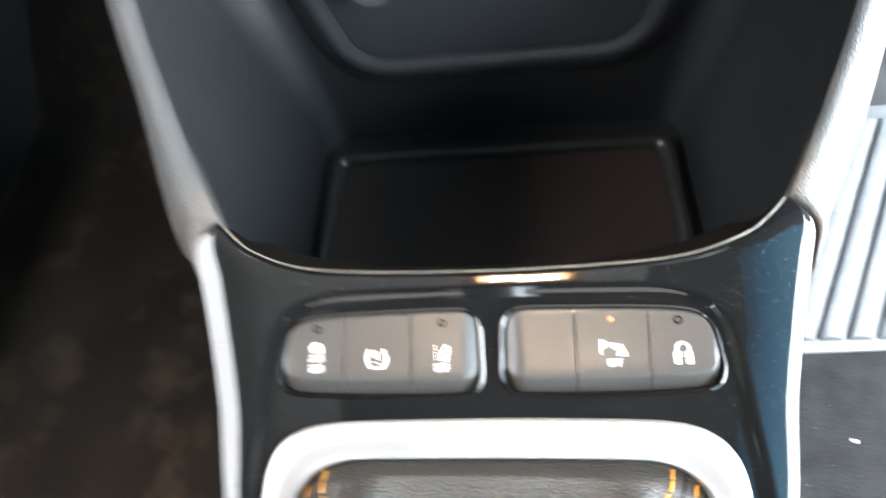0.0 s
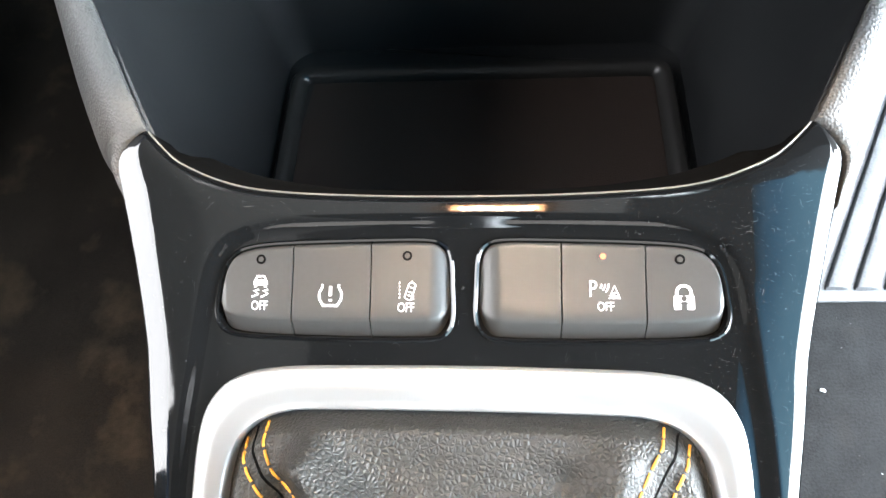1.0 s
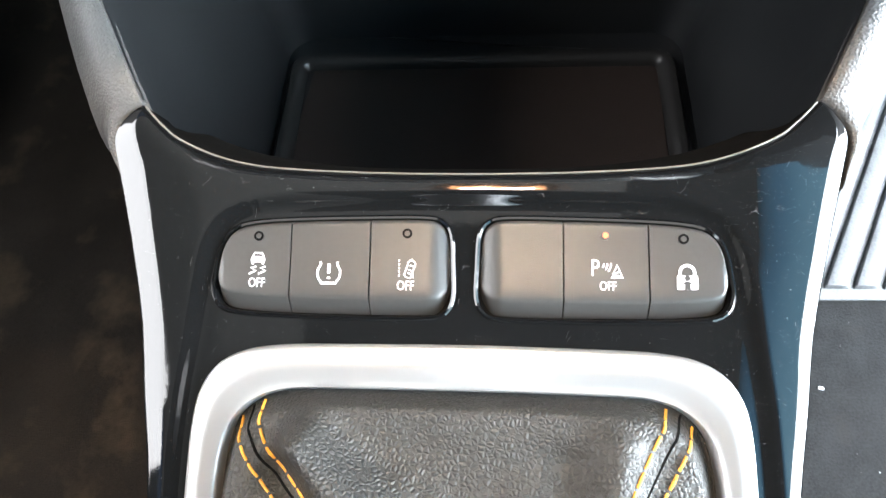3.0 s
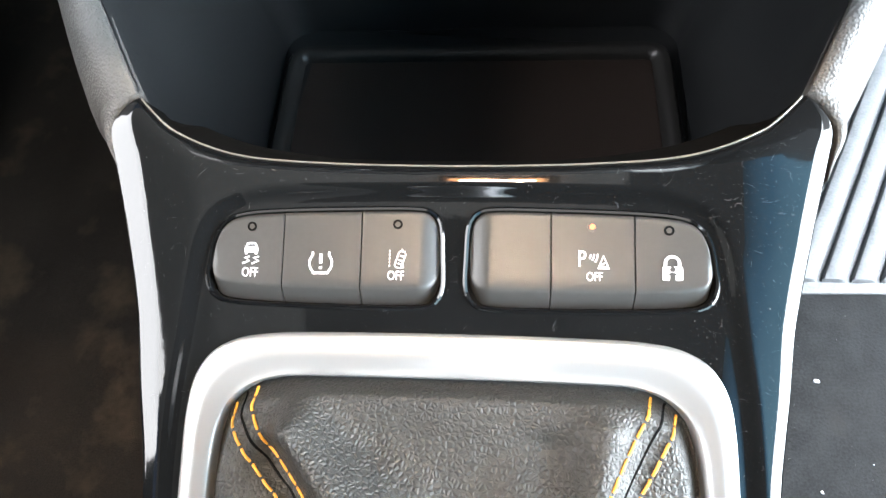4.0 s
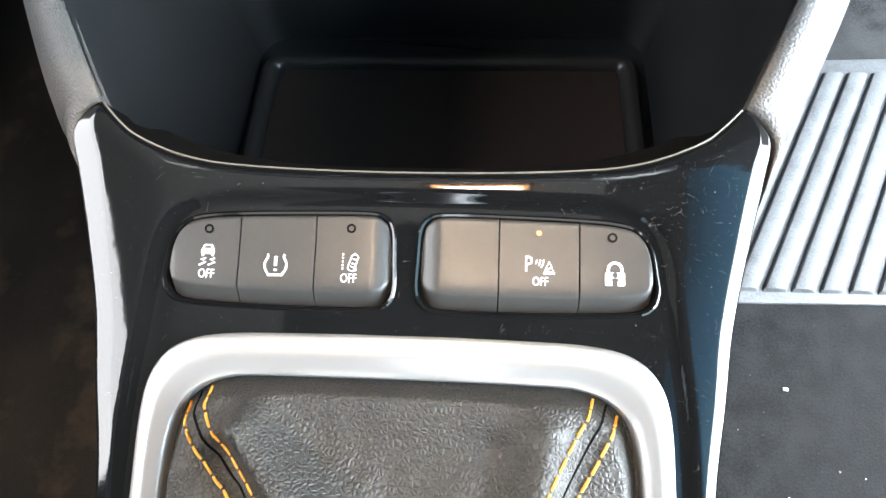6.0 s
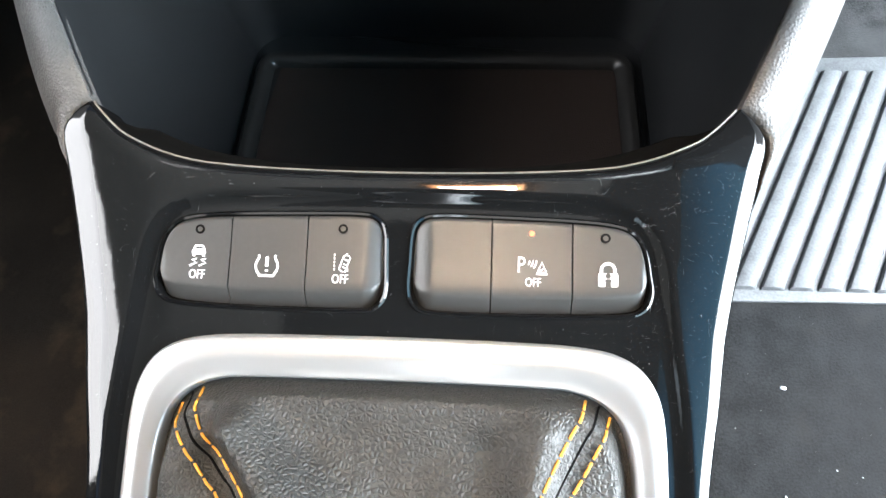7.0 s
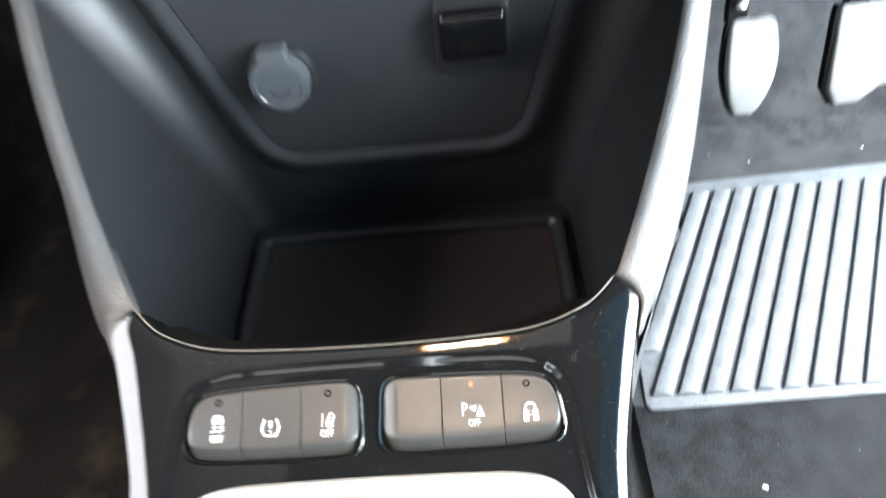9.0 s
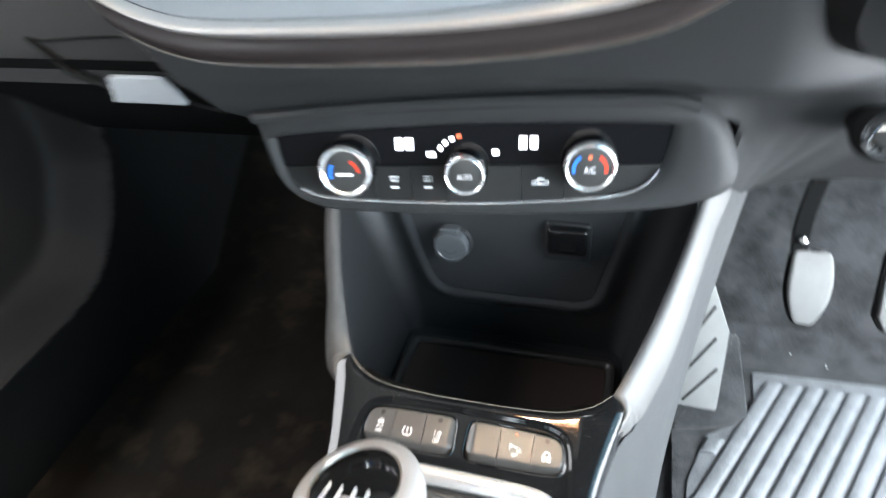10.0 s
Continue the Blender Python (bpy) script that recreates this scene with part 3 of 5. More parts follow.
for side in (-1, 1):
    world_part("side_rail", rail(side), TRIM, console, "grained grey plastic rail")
    world_part("side_panel", flank(side), SIDESHADE, console, "grained grey plastic side, darkened for shade")
world_part("tray_wall", tray_wall(), BIN, console, "matt black bin wall")
world_part("tray_front_wall", sheet(40, 12, lambda s, t: ((s - 0.5) * 0.206 * (1 - 0.0 * t), (0.024 + 0.0 * t) + 0.02 * abs(s * 2 - 1) ** 4, TRAY_Z - 0.004 + (0.000 - TRAY_Z + 0.008 * abs(2 * s - 1) ** 4) * t)), BIN, console)

ledge = rounded([(-0.118, 0.018), (0.116, 0.018), (0.116, 0.210), (-0.118, 0.210)], 0.012, 6)
mould = rounded([(-0.1065, 0.030), (0.1045, 0.030), (0.1045, 0.1840), (-0.1065, 0.1840)], 0.0105, 8)
rim_rings = [[(p.x, p.y, TRAY_Z - 0.001) for p in ledge]]
for d, z in ((-0.0054, -0.001), (-0.0046, 0.0020), (-0.0026, 0.0042), (0.0000, 0.0045), (0.0018, 0.0038), (0.0036, 0.0020), (0.0054, -0.0004), (0.0060, -0.004)):
    rim_rings.append([(p.x, p.y, TRAY_Z + z) for p in shrink(mould, d)])
world_part("tray_rim", loft(rim_rings[1:], True, False, False), RIM, console, "satin black raised rim")
world_part("tray_floor", loft([rim_rings[0], rim_rings[1]], True, False, False), BIN, console, "matt black tray floor round the rim")
world_part("tray_mat", pillow(shrink(mould, 0.0056), TRAY_Z - 0.008, TRAY_Z - 0.0012, 0.0006), RUBBER, console, "black rubber mat")

# the socket plate on the tray's back wall
plate_line = rounded([(-0.116, 0.085), (-0.0805, -0.046), (0.0835, -0.046), (0.113, 0.085)], [0.004, 0.034, 0.032, 0.004], 10)
SOCKETS = pose(0, BACK_Y - 0.0005, 0, 90, 0, 0)
back = []
for d, h in ((-0.016, -0.002), (-0.0125, 0.0002), (-0.009, 0.0022), (-0.006, 0.0044), (-0.003, 0.0058), (-0.0005, 0.0062), (0.0015, 0.0057), (0.0035, 0.0046), (0.0055, 0.0040), (0.0060, 0.0030), (0.0068, 0.0030), (0.0073, 0.0040)):
    back.append([Vector((p.x, p.y, h + 0.0)) for p in shrink(plate_line, d)])
bm = loft(back, True, False, True)
bmesh.ops.transform(bm, matrix=pose(0, 0.004, 0) @ SOCKETS @ pose(0, 0, 0, -5.0, 0, 0), verts=bm.verts)
world_part("socket_plate", bm, LITPLATE, console, "matt black recessed plate with a raised frame, lightened as if lit")

# ---- switches ----


def bank_limits(line):
    xs = np.array([p.x for p in line])
    ys = np.array([p.y for p in line])
    def limit(u):
        hit = []
        for i in range(len(line)):
            a, b = line[i - 1], line[i]
            if (a.x - u) * (b.x - u) <= 0 and abs(a.x - b.x) > 1e-9:
                hit.append(a.y + (b.y - a.y) * (u - a.x) / (b.x - a.x))
        return (min(hit), max(hit)) if len(hit) > 1 else (0.0, 0.0)
    return limit, xs.min(), xs.max()


def key_bm(line, u0, u1, inner):
    """One key of a bank between u0 and u1; inner: the u of the bank's scooped end."""
    limit, lo, hi = bank_limits(line)
    a, b = max(u0, lo + 0.03), min(u1, hi - 0.03)
    us = [a + (b - a) * (0.5 - 0.5 * math.cos(math.pi * k / 44)) for k in range(45)]
    vs = [0.5 - 0.5 * math.cos(math.pi * k / 40) for k in range(41)]
    rings = []
    for u in us:
        low, high = limit(u)
        row = []
        for t in vs:
            v = low + (high - low) * t
            w = 0.0
            db, dt, de = v - low, high - v, abs(inner - u)
            w -= 3.9 * max(0.0, (4.6 - db) / 4.6) ** 1.0
            w -= 0.7 * max(0.0, (1.3 - dt) / 1.3) ** 2
            w -= 2.4 * max(0.0, (6.4 - de) / 6.4) ** 1.6
            do = min(u - lo, hi - u) if abs(u - inner) > 40 else 9
            w -= 0.9 * max(0.0, (2.2 - do) / 2.2) ** 2
            w += 0.45 * ((t - 0.62) / 0.5) ** 2 * smoothstep(0.10, 0.30, t) - 0.2
            row.append(Vector((u * MM, v * MM, w * MM)))
        row = [Vector((row[0].x, row[0].y, -0.006))] + row + [Vector((row[-1].x, row[-1].y, -0.006))]
        rings.append(row)
    first, last = [p.copy() for p in rings[0]], [p.copy() for p in rings[-1]]
    for r in (first, last):
        for p in r:
            p.z = -0.006
    return loft([first] + rings + [last], False)


ZP = 0.00004  # print stands this far off the keys


def arc(cx, cy, r, a0, a1, n=14):
    return [(cx + r * math.cos(radians(a0 + (a1 - a0) * i / n)), cy + r * math.sin(radians(a0 + (a1 - a0) * i / n))) for i in range(n + 1)]


def scaled(lines, cx, cy):
    return [[((x + cx) * MM, (y + cy) * MM) for x, y in line] for line in lines]


def skid_symbol():
    body = plate(scaled([[(-2.2, 0.4), (-2.1, 1.3), (-1.7, 1.7), (1.7, 1.7), (2.1, 1.3), (2.2, 0.4), (1.9, -0.1), (1.9, -0.7), (1.2, -0.7), (1.1, -0.1), (-1.1, -0.1), (-1.2, -0.7), (-1.9, -0.7), (-1.9, -0.1)]], -62.2, 4.4)[0], ZP)
    roof = strokes(scaled([[(-1.7, 1.6), (-1.1, 2.7), (1.1, 2.7), (1.7, 1.6)]], -62.2, 4.4), 0.0005, ZP)
    wave = [(-0.5, 0.9), (-2.0, 0.55), (-0.5, -0.35), (-2.6, -1.3)]
    lines = [wave, [(x + 2.9, y) for x, y in wave]]
    return merge(body, roof, strokes(scaled(lines, -62.2, 2.1), 0.00052, ZP))


def tyre_symbol():
    side = [(p.x, p.y) for p in curve_through([(-2.7, 3.3), (-2.5, 2.5), (-3.4, 0.6), (-3.2, -1.4), (-2.3, -2.7)], 16)]
    tread = [(x, -2.9 - 0.35 * (i % 2)) for i, x in enumerate(np.linspace(-2.4, 2.4, 13))]
    mark = [[(0, 2.7), (0, -0.2)], [(0, -1.2), (0, -1.8)]]
    return merge(strokes(scaled([side, [(-x, y) for x, y in side], tread], -40.4, 1.4), 0.00062, ZP), strokes(scaled(mark, -40.4, 1.4), 0.0009, ZP))


def lane_symbol():
    car = [(0.1, -2.7), (1.5, -3.1), (3.1, 1.9), (2.6, 2.7), (1.4, 2.9), (0.8, 2.4), (-0.6, -2.0), (0.1, -2.7)]
    roof = [[(0.75, -0.2), (2.2, -0.6)], [(1.25, 1.3), (2.6, 0.9)], [(0.5, -1.3), (1.8, -1.7)]]
    lane = [[(-2.3, 3.2 - 1.25 * k), (-2.3, 2.5 - 1.25 * k)] for k in range(5)] + [[(2.2, -1.3), (2.3, -2.9)], [(1.9, 3.1), (1.9, 3.5)]]
    return merge(strokes(scaled([[(x * 0.9, y * 0.88) for x, y in q] for q in [car] + roof + lane], -17.3, 2.75), 0.00035, ZP))


def parking_symbol():
    waves = [[(p[0], p[1]) for p in arc(-2.6 + 0.2 * k, 2.6, 1.5 + 0.8 * k, -42, 6, 6)] for k in range(3)]
    tri = [[(1.3, -0.6), (2.6, 2.4), (3.9, -0.6), (1.3, -0.6)], [(0.9, -1.2), (4.3, -1.2)], [(1.9, -0.1), (3.3, 0.5)]]
    return strokes(scaled(waves + tri, 41.0, 2.3), 0.00042, ZP)


def lock_symbol():
    body = rounded([(-2.9, -3.6), (2.9, -3.6), (2.9, 0.4), (-2.9, 0.4)], 0.5, 3)
    shackle = [(-2.0, 0.3)] + arc(0, 1.3, 2.0, 180, 0) + [(2.0, 0.3)]
    return merge(plate(scaled([[(p.x, p.y) for p in body]], 63.1, 1.5)[0], ZP), strokes(scaled([shackle], 63.1, 1.5), 0.0008, ZP))


def switch_bank(line, cuts, inner, label):
    bank = thing("switch_bank", PANEL, label, "switch bank", "switch banks on the console")
    hole = shrink(line, -0.55)
    ring = []
    for r, w in ((0.55, -1.9), (0.75, -1.0), (0.2, -0.65), (-0.45, -1.0), (-0.7, -1.9), (-0.7, -5.0)):
        ring.append([Vector((p.x * MM, p.y * MM, w * MM)) for p in shrink(hole, -r - 0.5)])
    part("surround", loft(ring), PIANO, bank, "gloss black rim")
    part("well", loft([[Vector((p.x * MM, p.y * MM, -0.0046)) for p in shrink(line, -1.6)]] + [[Vector((0.5 * p.x * MM + 0.5 * cx * MM, 0.5 * p.y * MM, -0.0047)) for p in line] for cx in [sum(q.x for q in line) / len(line)]], True, False, True), WELL, bank)
    keys = []
    for a, b in zip(cuts, cuts[1:]):
        keys.append(part("key", key_bm(line, a + 0.22, b - 0.22, inner), KEY, bank))
    return bank, keys


def indicator(key, u, v, lit=False):
    w = part("indicator", turned([(0.0009, -0.0003), (0.0009, 0.00007), (0.0006, 0.00010)], 20), AMBER if lit else UNLIT, key, "lit amber lamp" if lit else "unlit lamp lens")
    r = part("indicator_ring", sweep([(0.00118 * math.cos(a), 0.00118 * math.sin(a), 0.00008) for a in np.linspace(0, 2 * math.pi, 24, endpoint=False)], [(-0.00034, -0.0002), (-0.00034, 0.00006), (0.00030, 0.00006), (0.00030, -0.0002)], True), KEY if lit else WELL, key)
    for ob in (w, r):
        ob.matrix_basis = Matrix.Translation((u * MM, v * MM, 0))


bank, keys = switch_bank(BANK, [-90, -52.3, -28.2, 0], -4.6, "dark grey switch bank with three white-printed keys")
part("symbol", skid_symbol(), PRINT, keys[0], "white skidding car symbol", False)
part("symbol", lettering("OFF", 0.0029, -62.3 * MM, -1.9 * MM, ZP), PRINT, keys[0], "white letters OFF", False)
part("symbol", tyre_symbol(), PRINT, keys[1], "white tyre pressure symbol", False)
part("symbol", lane_symbol(), PRINT, keys[2], "white lane keeping symbol", False)
part("symbol", lettering("OFF", 0.0029, -17.4 * MM, -2.2 * MM, ZP), PRINT, keys[2], "white letters OFF", False)
indicator(keys[0], -62.4, 12.3)
indicator(keys[2], -17.2, 13.4)

bank, keys = switch_bank(MIRROR, [0, 28.5, 52.7, 90], 4.6, "dark grey switch bank with blank key and lit amber lamp")
part("symbol", parking_symbol(), PRINT, keys[1], "white parking sensor symbol", False)
part("symbol", lettering("P", 0.0050, 37.4 * MM, 3.6 * MM, ZP), PRINT, keys[1], "white letter P", False)
part("symbol", lettering("OFF", 0.0027, 41.0 * MM, -1.5 * MM, ZP), PRINT, keys[1], "white letters OFF", False)
part("symbol", lock_symbol(), PRINT, keys[2], "white padlock symbol", False)
part("symbol", merge(plate(scaled([[(p.x, p.y) for p in circle(0.85, 14, 0, -0.4)]], 63.1, 1.5)[0], ZP + 0.00013, 0.00004), plate(scaled([[(-1.5, -2.0), (-0.6, -1.3), (0.6, -1.3), (1.5, -2.0), (0.75, -2.1), (0.9, -3.6), (-0.9, -3.6), (-0.75, -2.1)]], 63.1, 1.5)[0], ZP + 0.00013, 0.00004)), KEY, keys[2], "", False)
indicator(keys[1], 40.5, 13.3, True)
indicator(keys[2], 62.4, 12.4)

# ---- gear lever ----
gear = thing("gear_lever", PANEL, "gear lever with black leather gaiter in a satin silver frame", "gear lever")
frame_rings = []
for k, w in ((0.0, -2.6), (0.012, -0.7), (0.04, 0.0), (0.09, 0.35), (0.30, 0.85), (0.44, 1.10), (0.50, 1.12), (0.56, 1.04), (0.74, 0.55), (0.90, 0.08), (0.955, -0.35), (0.985, -1.4), (1.0, -3.0), (1.0, -7.0)):
    frame_rings.append([Vector(((a.x + (b.x - a.x) * k) * MM, (a.y + (b.y - a.y) * k) * MM, w * MM)) for a, b in zip(OUTER, INNER)])
part("gaiter_frame", loft(frame_rings), SILVER, gear, "satin silver frame")

COLLAR = Vector((-8.0, -112.0))
_in = sorted((math.atan2(p.y - COLLAR.y, p.x - COLLAR.x), (p - COLLAR).length + 1.2) for p in curve_through([(q.x, q.y) for q in INNER], 800, True))
IN_ANGLE = np.array([_in[-1][0] - 2 * math.pi] + [q[0] for q in _in] + [_in[0][0] + 2 * math.pi])
IN_REACH = np.array([_in[-1][1]] + [q[1] for q in _in] + [_in[0][1]])


def fold(x, y, a, b, width, height):
    """A soft fold of leather along the line from a to b."""
    a, b, p = Vector(a), Vector(b), Vector((x, y))
    d = b - a
    t = min(max((p - a).dot(d) / d.length_squared, -0.1), 1.2)
    return height * math.exp(-((p - a - d * t).length / width) ** 2) * smoothstep(-0.1, 0.15, t)


def gaiter_height(x, y, t):
    w = -5.2 + 7.0 * smoothstep(0.018, 0.10, t) + 10 * t + 66 * max(0.0, t - 0.25) ** 1.6
    # the front is slack: folds run from its corners, with a hollow between them and along the seams
    w += fold(x, y, (-48, -42), (-16, -72), 6.2, 15.0) + fold(x, y, (44, -40), (38, -74), 6.5, 5.0) + fold(x, y, (-66, -58), (-48, -82), 6, 2.0)
    w -= fold(x, y, (29, -46), (27, -80), 6.0, 2.5) + fold(x, y, (-56, -52), (-30, -78), 4.5, 5.0)
    w -= 10.0 * math.exp(-((x - 4) / 24) ** 2 - ((y + 74) / 20) ** 2) + fold(x, y, (-60, -44), (-44, -66), 3.0, 0.8) + fold(x, y, (60, -44), (44, -68), 3.0, 0.8)
    n = noise.noise((x * 0.05, y * 0.05, 1.7)) * 1.1 + noise.noise((x * 0.14, y * 0.12, 4.1)) * 0.35
    return w + n * smoothstep(0.03, 0.25, t)


def gaiter_point(angle, t, lift=0.0):
    """On the gaiter: the angle round the lever, and t from the frame (0) to the lever (1)."""
    r = float(np.interp(angle, IN_ANGLE, IN_REACH))
    r = r + (14 - r) * t
    x, y = COLLAR.x + r * math.cos(angle), COLLAR.y + r * math.sin(angle)
    return Vector((x * MM, y * MM, (gaiter_height(x, y, t) + lift) * MM))


part("gaiter", loft([[gaiter_point(a, t) for a in np.linspace(-math.pi, math.pi, 260, endpoint=False)] for t in np.linspace(0, 1, 90) ** 1.25], True), LEATHER, gear, "wrinkled black leather")


def seam(points, lift):
    """A line on the gaiter through plan points, in millimetres."""
    out = []
    for p in curve_through(points, 240):
        q = p - COLLAR
        angle = math.atan2(q.y, q.x)
        r = float(np.interp(angle, IN_ANGLE, IN_REACH))
        out.append(gaiter_point(angle, min(max((r - q.length) / (r - 14), 0.02), 1), lift))
    return out


def stitch_row(points):
    line = seam(points, 0.30)
    run = [0.0]
    for a, b in zip(line, line[1:]):
        run.append(run[-1] + (b - a).length)
    at, group = 0.0008, []
    xs = [[p[i] for p in line] for i in range(3)]
    while at + 0.0045 < run[-1]:
        pts = [Vector([float(np.interp(at + d, run, x)) for x in xs]) for d in np.linspace(0, 0.0044, 7)]
        prof = [(0.00046 * math.cos(a), 0.00040 * math.sin(a)) for a in np.linspace(0, 2 * math.pi, 6, endpoint=False)]
        for j, p in enumerate(pts):
            p.z += 0.0003 * math.sin(math.pi * j / 6) - 0.0002
        group.append(part("stitch", sweep(pts, prof), THREAD, gear))
        at += 0.0055
    return group


SEAMS = {-1: (((-59.3, -35.8), (-57.4, -44.0), (-53.9, -51.4), (-48.2, -57.8), (-37.6, -66.2), (-26, -77), (-15, -95)),
              ((-65.8, -40.6), (-63.8, -47.0), (-59.6, -54.2), (-53.6, -61.2), (-46.9, -66.8), (-35, -80), (-23, -99)),
              ((-62.6, -38.0), (-60.8, -45.2), (-56.9, -52.6), (-51.0, -59.4), (-42.4, -66.4), (-30.5, -78.5), (-19, -97))),
         1: (((57.9, -35.0), (55.0, -40.3), (51.6, -45.4), (46.6, -54.0), (41.6, -63.0), (31, -82), (18, -99)),
             ((65.2, -39.4), (63.0, -43.2), (60.1, -48.0), (55.9, -55.2), (51.2, -63.0), (39, -84), (25, -102)),
             ((61.8, -36.9), (59.0, -41.7), (55.8, -46.6), (51.2, -54.6), (46.4, -63.0), (35, -83), (21.5, -100.5)))}
for side in (-1, 1):
    inner_row, outer_row, middle = SEAMS[side]
    stitch_row(inner_row), stitch_row(outer_row)
    groove = seam(middle, 0.02)
    part("seam", sweep(groove, [(-0.0005, -0.0003), (-0.0003, 0.0002), (0.0003, 0.0002), (0.0005, -0.0003)]), WELL, gear, "dark seam")

# the knob leans back towards the seats
KNOB = PANEL.inverted() @ pose(-0.008, -0.118, 0.117, -16, -6, 0)


def knob_ring(z, sx, sy, dy=0.0, n=48):
    return [KNOB @ Vector((1.1 * sx * math.cos(a), dy + 1.06 * sy * math.sin(a) * (1.0 + 0.10 * math.sin(a)), z)) for a in np.linspace(0, 2 * math.pi, n, endpoint=False)]


part("shaft", loft([[gz for gz in knob_ring(z, 0.011, 0.011)] for z in (-0.115, -0.04)]), STEEL, gear)
part("knob", loft([knob_ring(-0.062, 0.012, 0.012), knob_ring(-0.056, 0.016, 0.016), knob_ring(-0.035, 0.017, 0.018), knob_ring(-0.018, 0.022, 0.025), knob_ring(-0.004, 0.0275, 0.031),
                   knob_ring(0.006, 0.0285, 0.0325), knob_ring(0.012, 0.0275, 0.0315), knob_ring(0.0155, 0.0250, 0.0288), knob_ring(0.0170, 0.0212, 0.0248), knob_ring(0.0172, 0.0196, 0.0230), knob_ring(0.0155, 0.0188, 0.0222)], True, True, True), SILVER, gear, "satin silver knob rim")
knob_cap = part("knob_cap", loft([knob_ring(0.0150, 0.0189, 0.0223), knob_ring(0.0168, 0.0184, 0.0217), knob_ring(0.0180, 0.0155, 0.0182), knob_ring(0.0188, 0.010, 0.012), knob_ring(0.0190, 0.002, 0.002)], True, False, True), PIANO, gear, "gloss black cap with white shift pattern")
shift = strokes([[(-0.0100, -0.003), (-0.0108, -0.014)], [(-0.0035, -0.004), (-0.0035, -0.017)], [(0.0035, -0.004), (0.0035, -0.017)], [(0.0100, -0.004), (0.0100, -0.015)], [(-0.0035, -0.0105), (0.0100, -0.0105)]], 0.0010, 0.0191)
bmesh.ops.transform(shift, matrix=KNOB, verts=shift.verts)
part("shift_pattern", shift, PRINT, knob_cap, "white shift pattern", False)

# ---- power socket and charging port in the tray ----


def on_wall(x, z):
    return pose(x, 0.2005 + z * 0.08, z, 85, 0, 0)


socket = thing("power_socket", on_wall(-0.0565, 0.020), "dark grey round power socket with its flap closed", "power socket")
part("body", turned([(0.0195, -0.006), (0.0195, 0.001), (0.0185, 0.0028), (0.0165, 0.0030)]), BIN, socket)
flap = part("flap", turned([(0.0172, 0.0), (0.0172, 0.010), (0.0160, 0.0120), (0.0130, 0.0126), (0.0125, 0.0120), (0.004, 0.0120)]), SOCKET, socket, "dark grey flap")
tab = part("tab", pillow(rounded([(-0.0085, 0.010), (0.0085, 0.010), (0.0085, 0.0205), (-0.0085, 0.0205)], 0.002, 4), 0.001, 0.0105, 0.0015), SOCKET, socket, "lift tab")
part("mark", strokes([arc(0, 0, 0.006, 200, 340)], 0.0007, 0.0121), WELL, flap, "", False)

port = thing("charging_port", on_wall(0.0535, 0.033), "black square charging port with a rounded hood", "charging port")
part("housing", pillow(rounded([(-0.0205, -0.022), (0.0205, -0.022), (0.0205, 0.020), (-0.0205, 0.020)], 0.005, 6), -0.006, 0.0025, 0.002), BIN, port)
part("lid", pillow(rounded([(-0.0180, -0.010), (0.0180, -0.010), (0.0180, 0.0180), (-0.0180, 0.0180)], 0.0045, 6), 0.001, 0.0105, 0.0035, 5), PIANO, port, "satin black lid")
part("slot", pillow(rounded([(-0.0075, -0.0035), (0.0075, -0.0035), (0.0075, 0.0035), (-0.0075, 0.0035)], 0.0006, 3), 0.0095, 0.0108, 0.0003), WELL, port, "narrow slot")
part("slot_rim", strokes([[(-0.0078, 0.0015), (-0.0078, -0.0038), (0.0078, -0.0038), (0.0078, 0.0015)]], 0.0006, 0.0107), WELL, port, "", False)

# ---- climate unit ----
YAW = math.degrees(math.atan(0.13))
CLIMATE = pose(0, 0.083, 0.190, 80, 0, YAW)  # x across, y up its face, z out of it
climate = thing("climate_unit", CLIMATE, "climate control panel with three silver-ringed dials and a lit display", "climate control")
SHELL = [(-138.6, 30.0), (-117, 31.7), (-80, 33.8), (-43, 35.1), (9, 36.2), (43, 37.0), (75, 36.9), (106, 35.9), (127, 34.0), (138, 30.3), (148, 22), (154.3, 13), (159, 1), (161.8, -9), (161, -20), (155, -27), (142.5, -31), (129, -34), (96, -37.5), (61, -38.8), (25, -39.8), (-13, -40), (-51, -39.2), (-91, -37), (-107, -33.5), (-121, -24), (-130, -7.6), (-134.8, 16)]
FACE = [(-124, 15.4), (-101, 17.2), (-45, 20), (-9, 21.2), (43, 21.3), (92, 20.8), (117, 19.8), (120.4, 17.6), (120, 8.9), (118, -1.7), (115.3, -8.9), (109, -17), (95, -23.9), (78, -26.6), (43, -29.1), (6.5, -30.6), (-31, -30.2), (-70, -28.7), (-99, -26.2), (-112, -21.6), (-120.5, -13.5), (-124.3, 1), (-125, 12)]


def by_angle(points, n=220, cx=0.0, cy=-4.0, squash=0.26):
    """An outline resampled by the angle at which it is seen from its middle."""
    line = curve_through(points, 1500, True)
    key = [(math.atan2(p.y - cy, (p.x - cx) * squash), p) for p in line]
    key.sort(key=lambda q: q[0])
    angles = np.array([k[0] for k in key])
    out = []
    for a in np.linspace(-math.pi, math.pi, n, endpoint=False):
        out.append(key[int(np.argmin(np.abs(angles - a)))][1].copy())
    return out


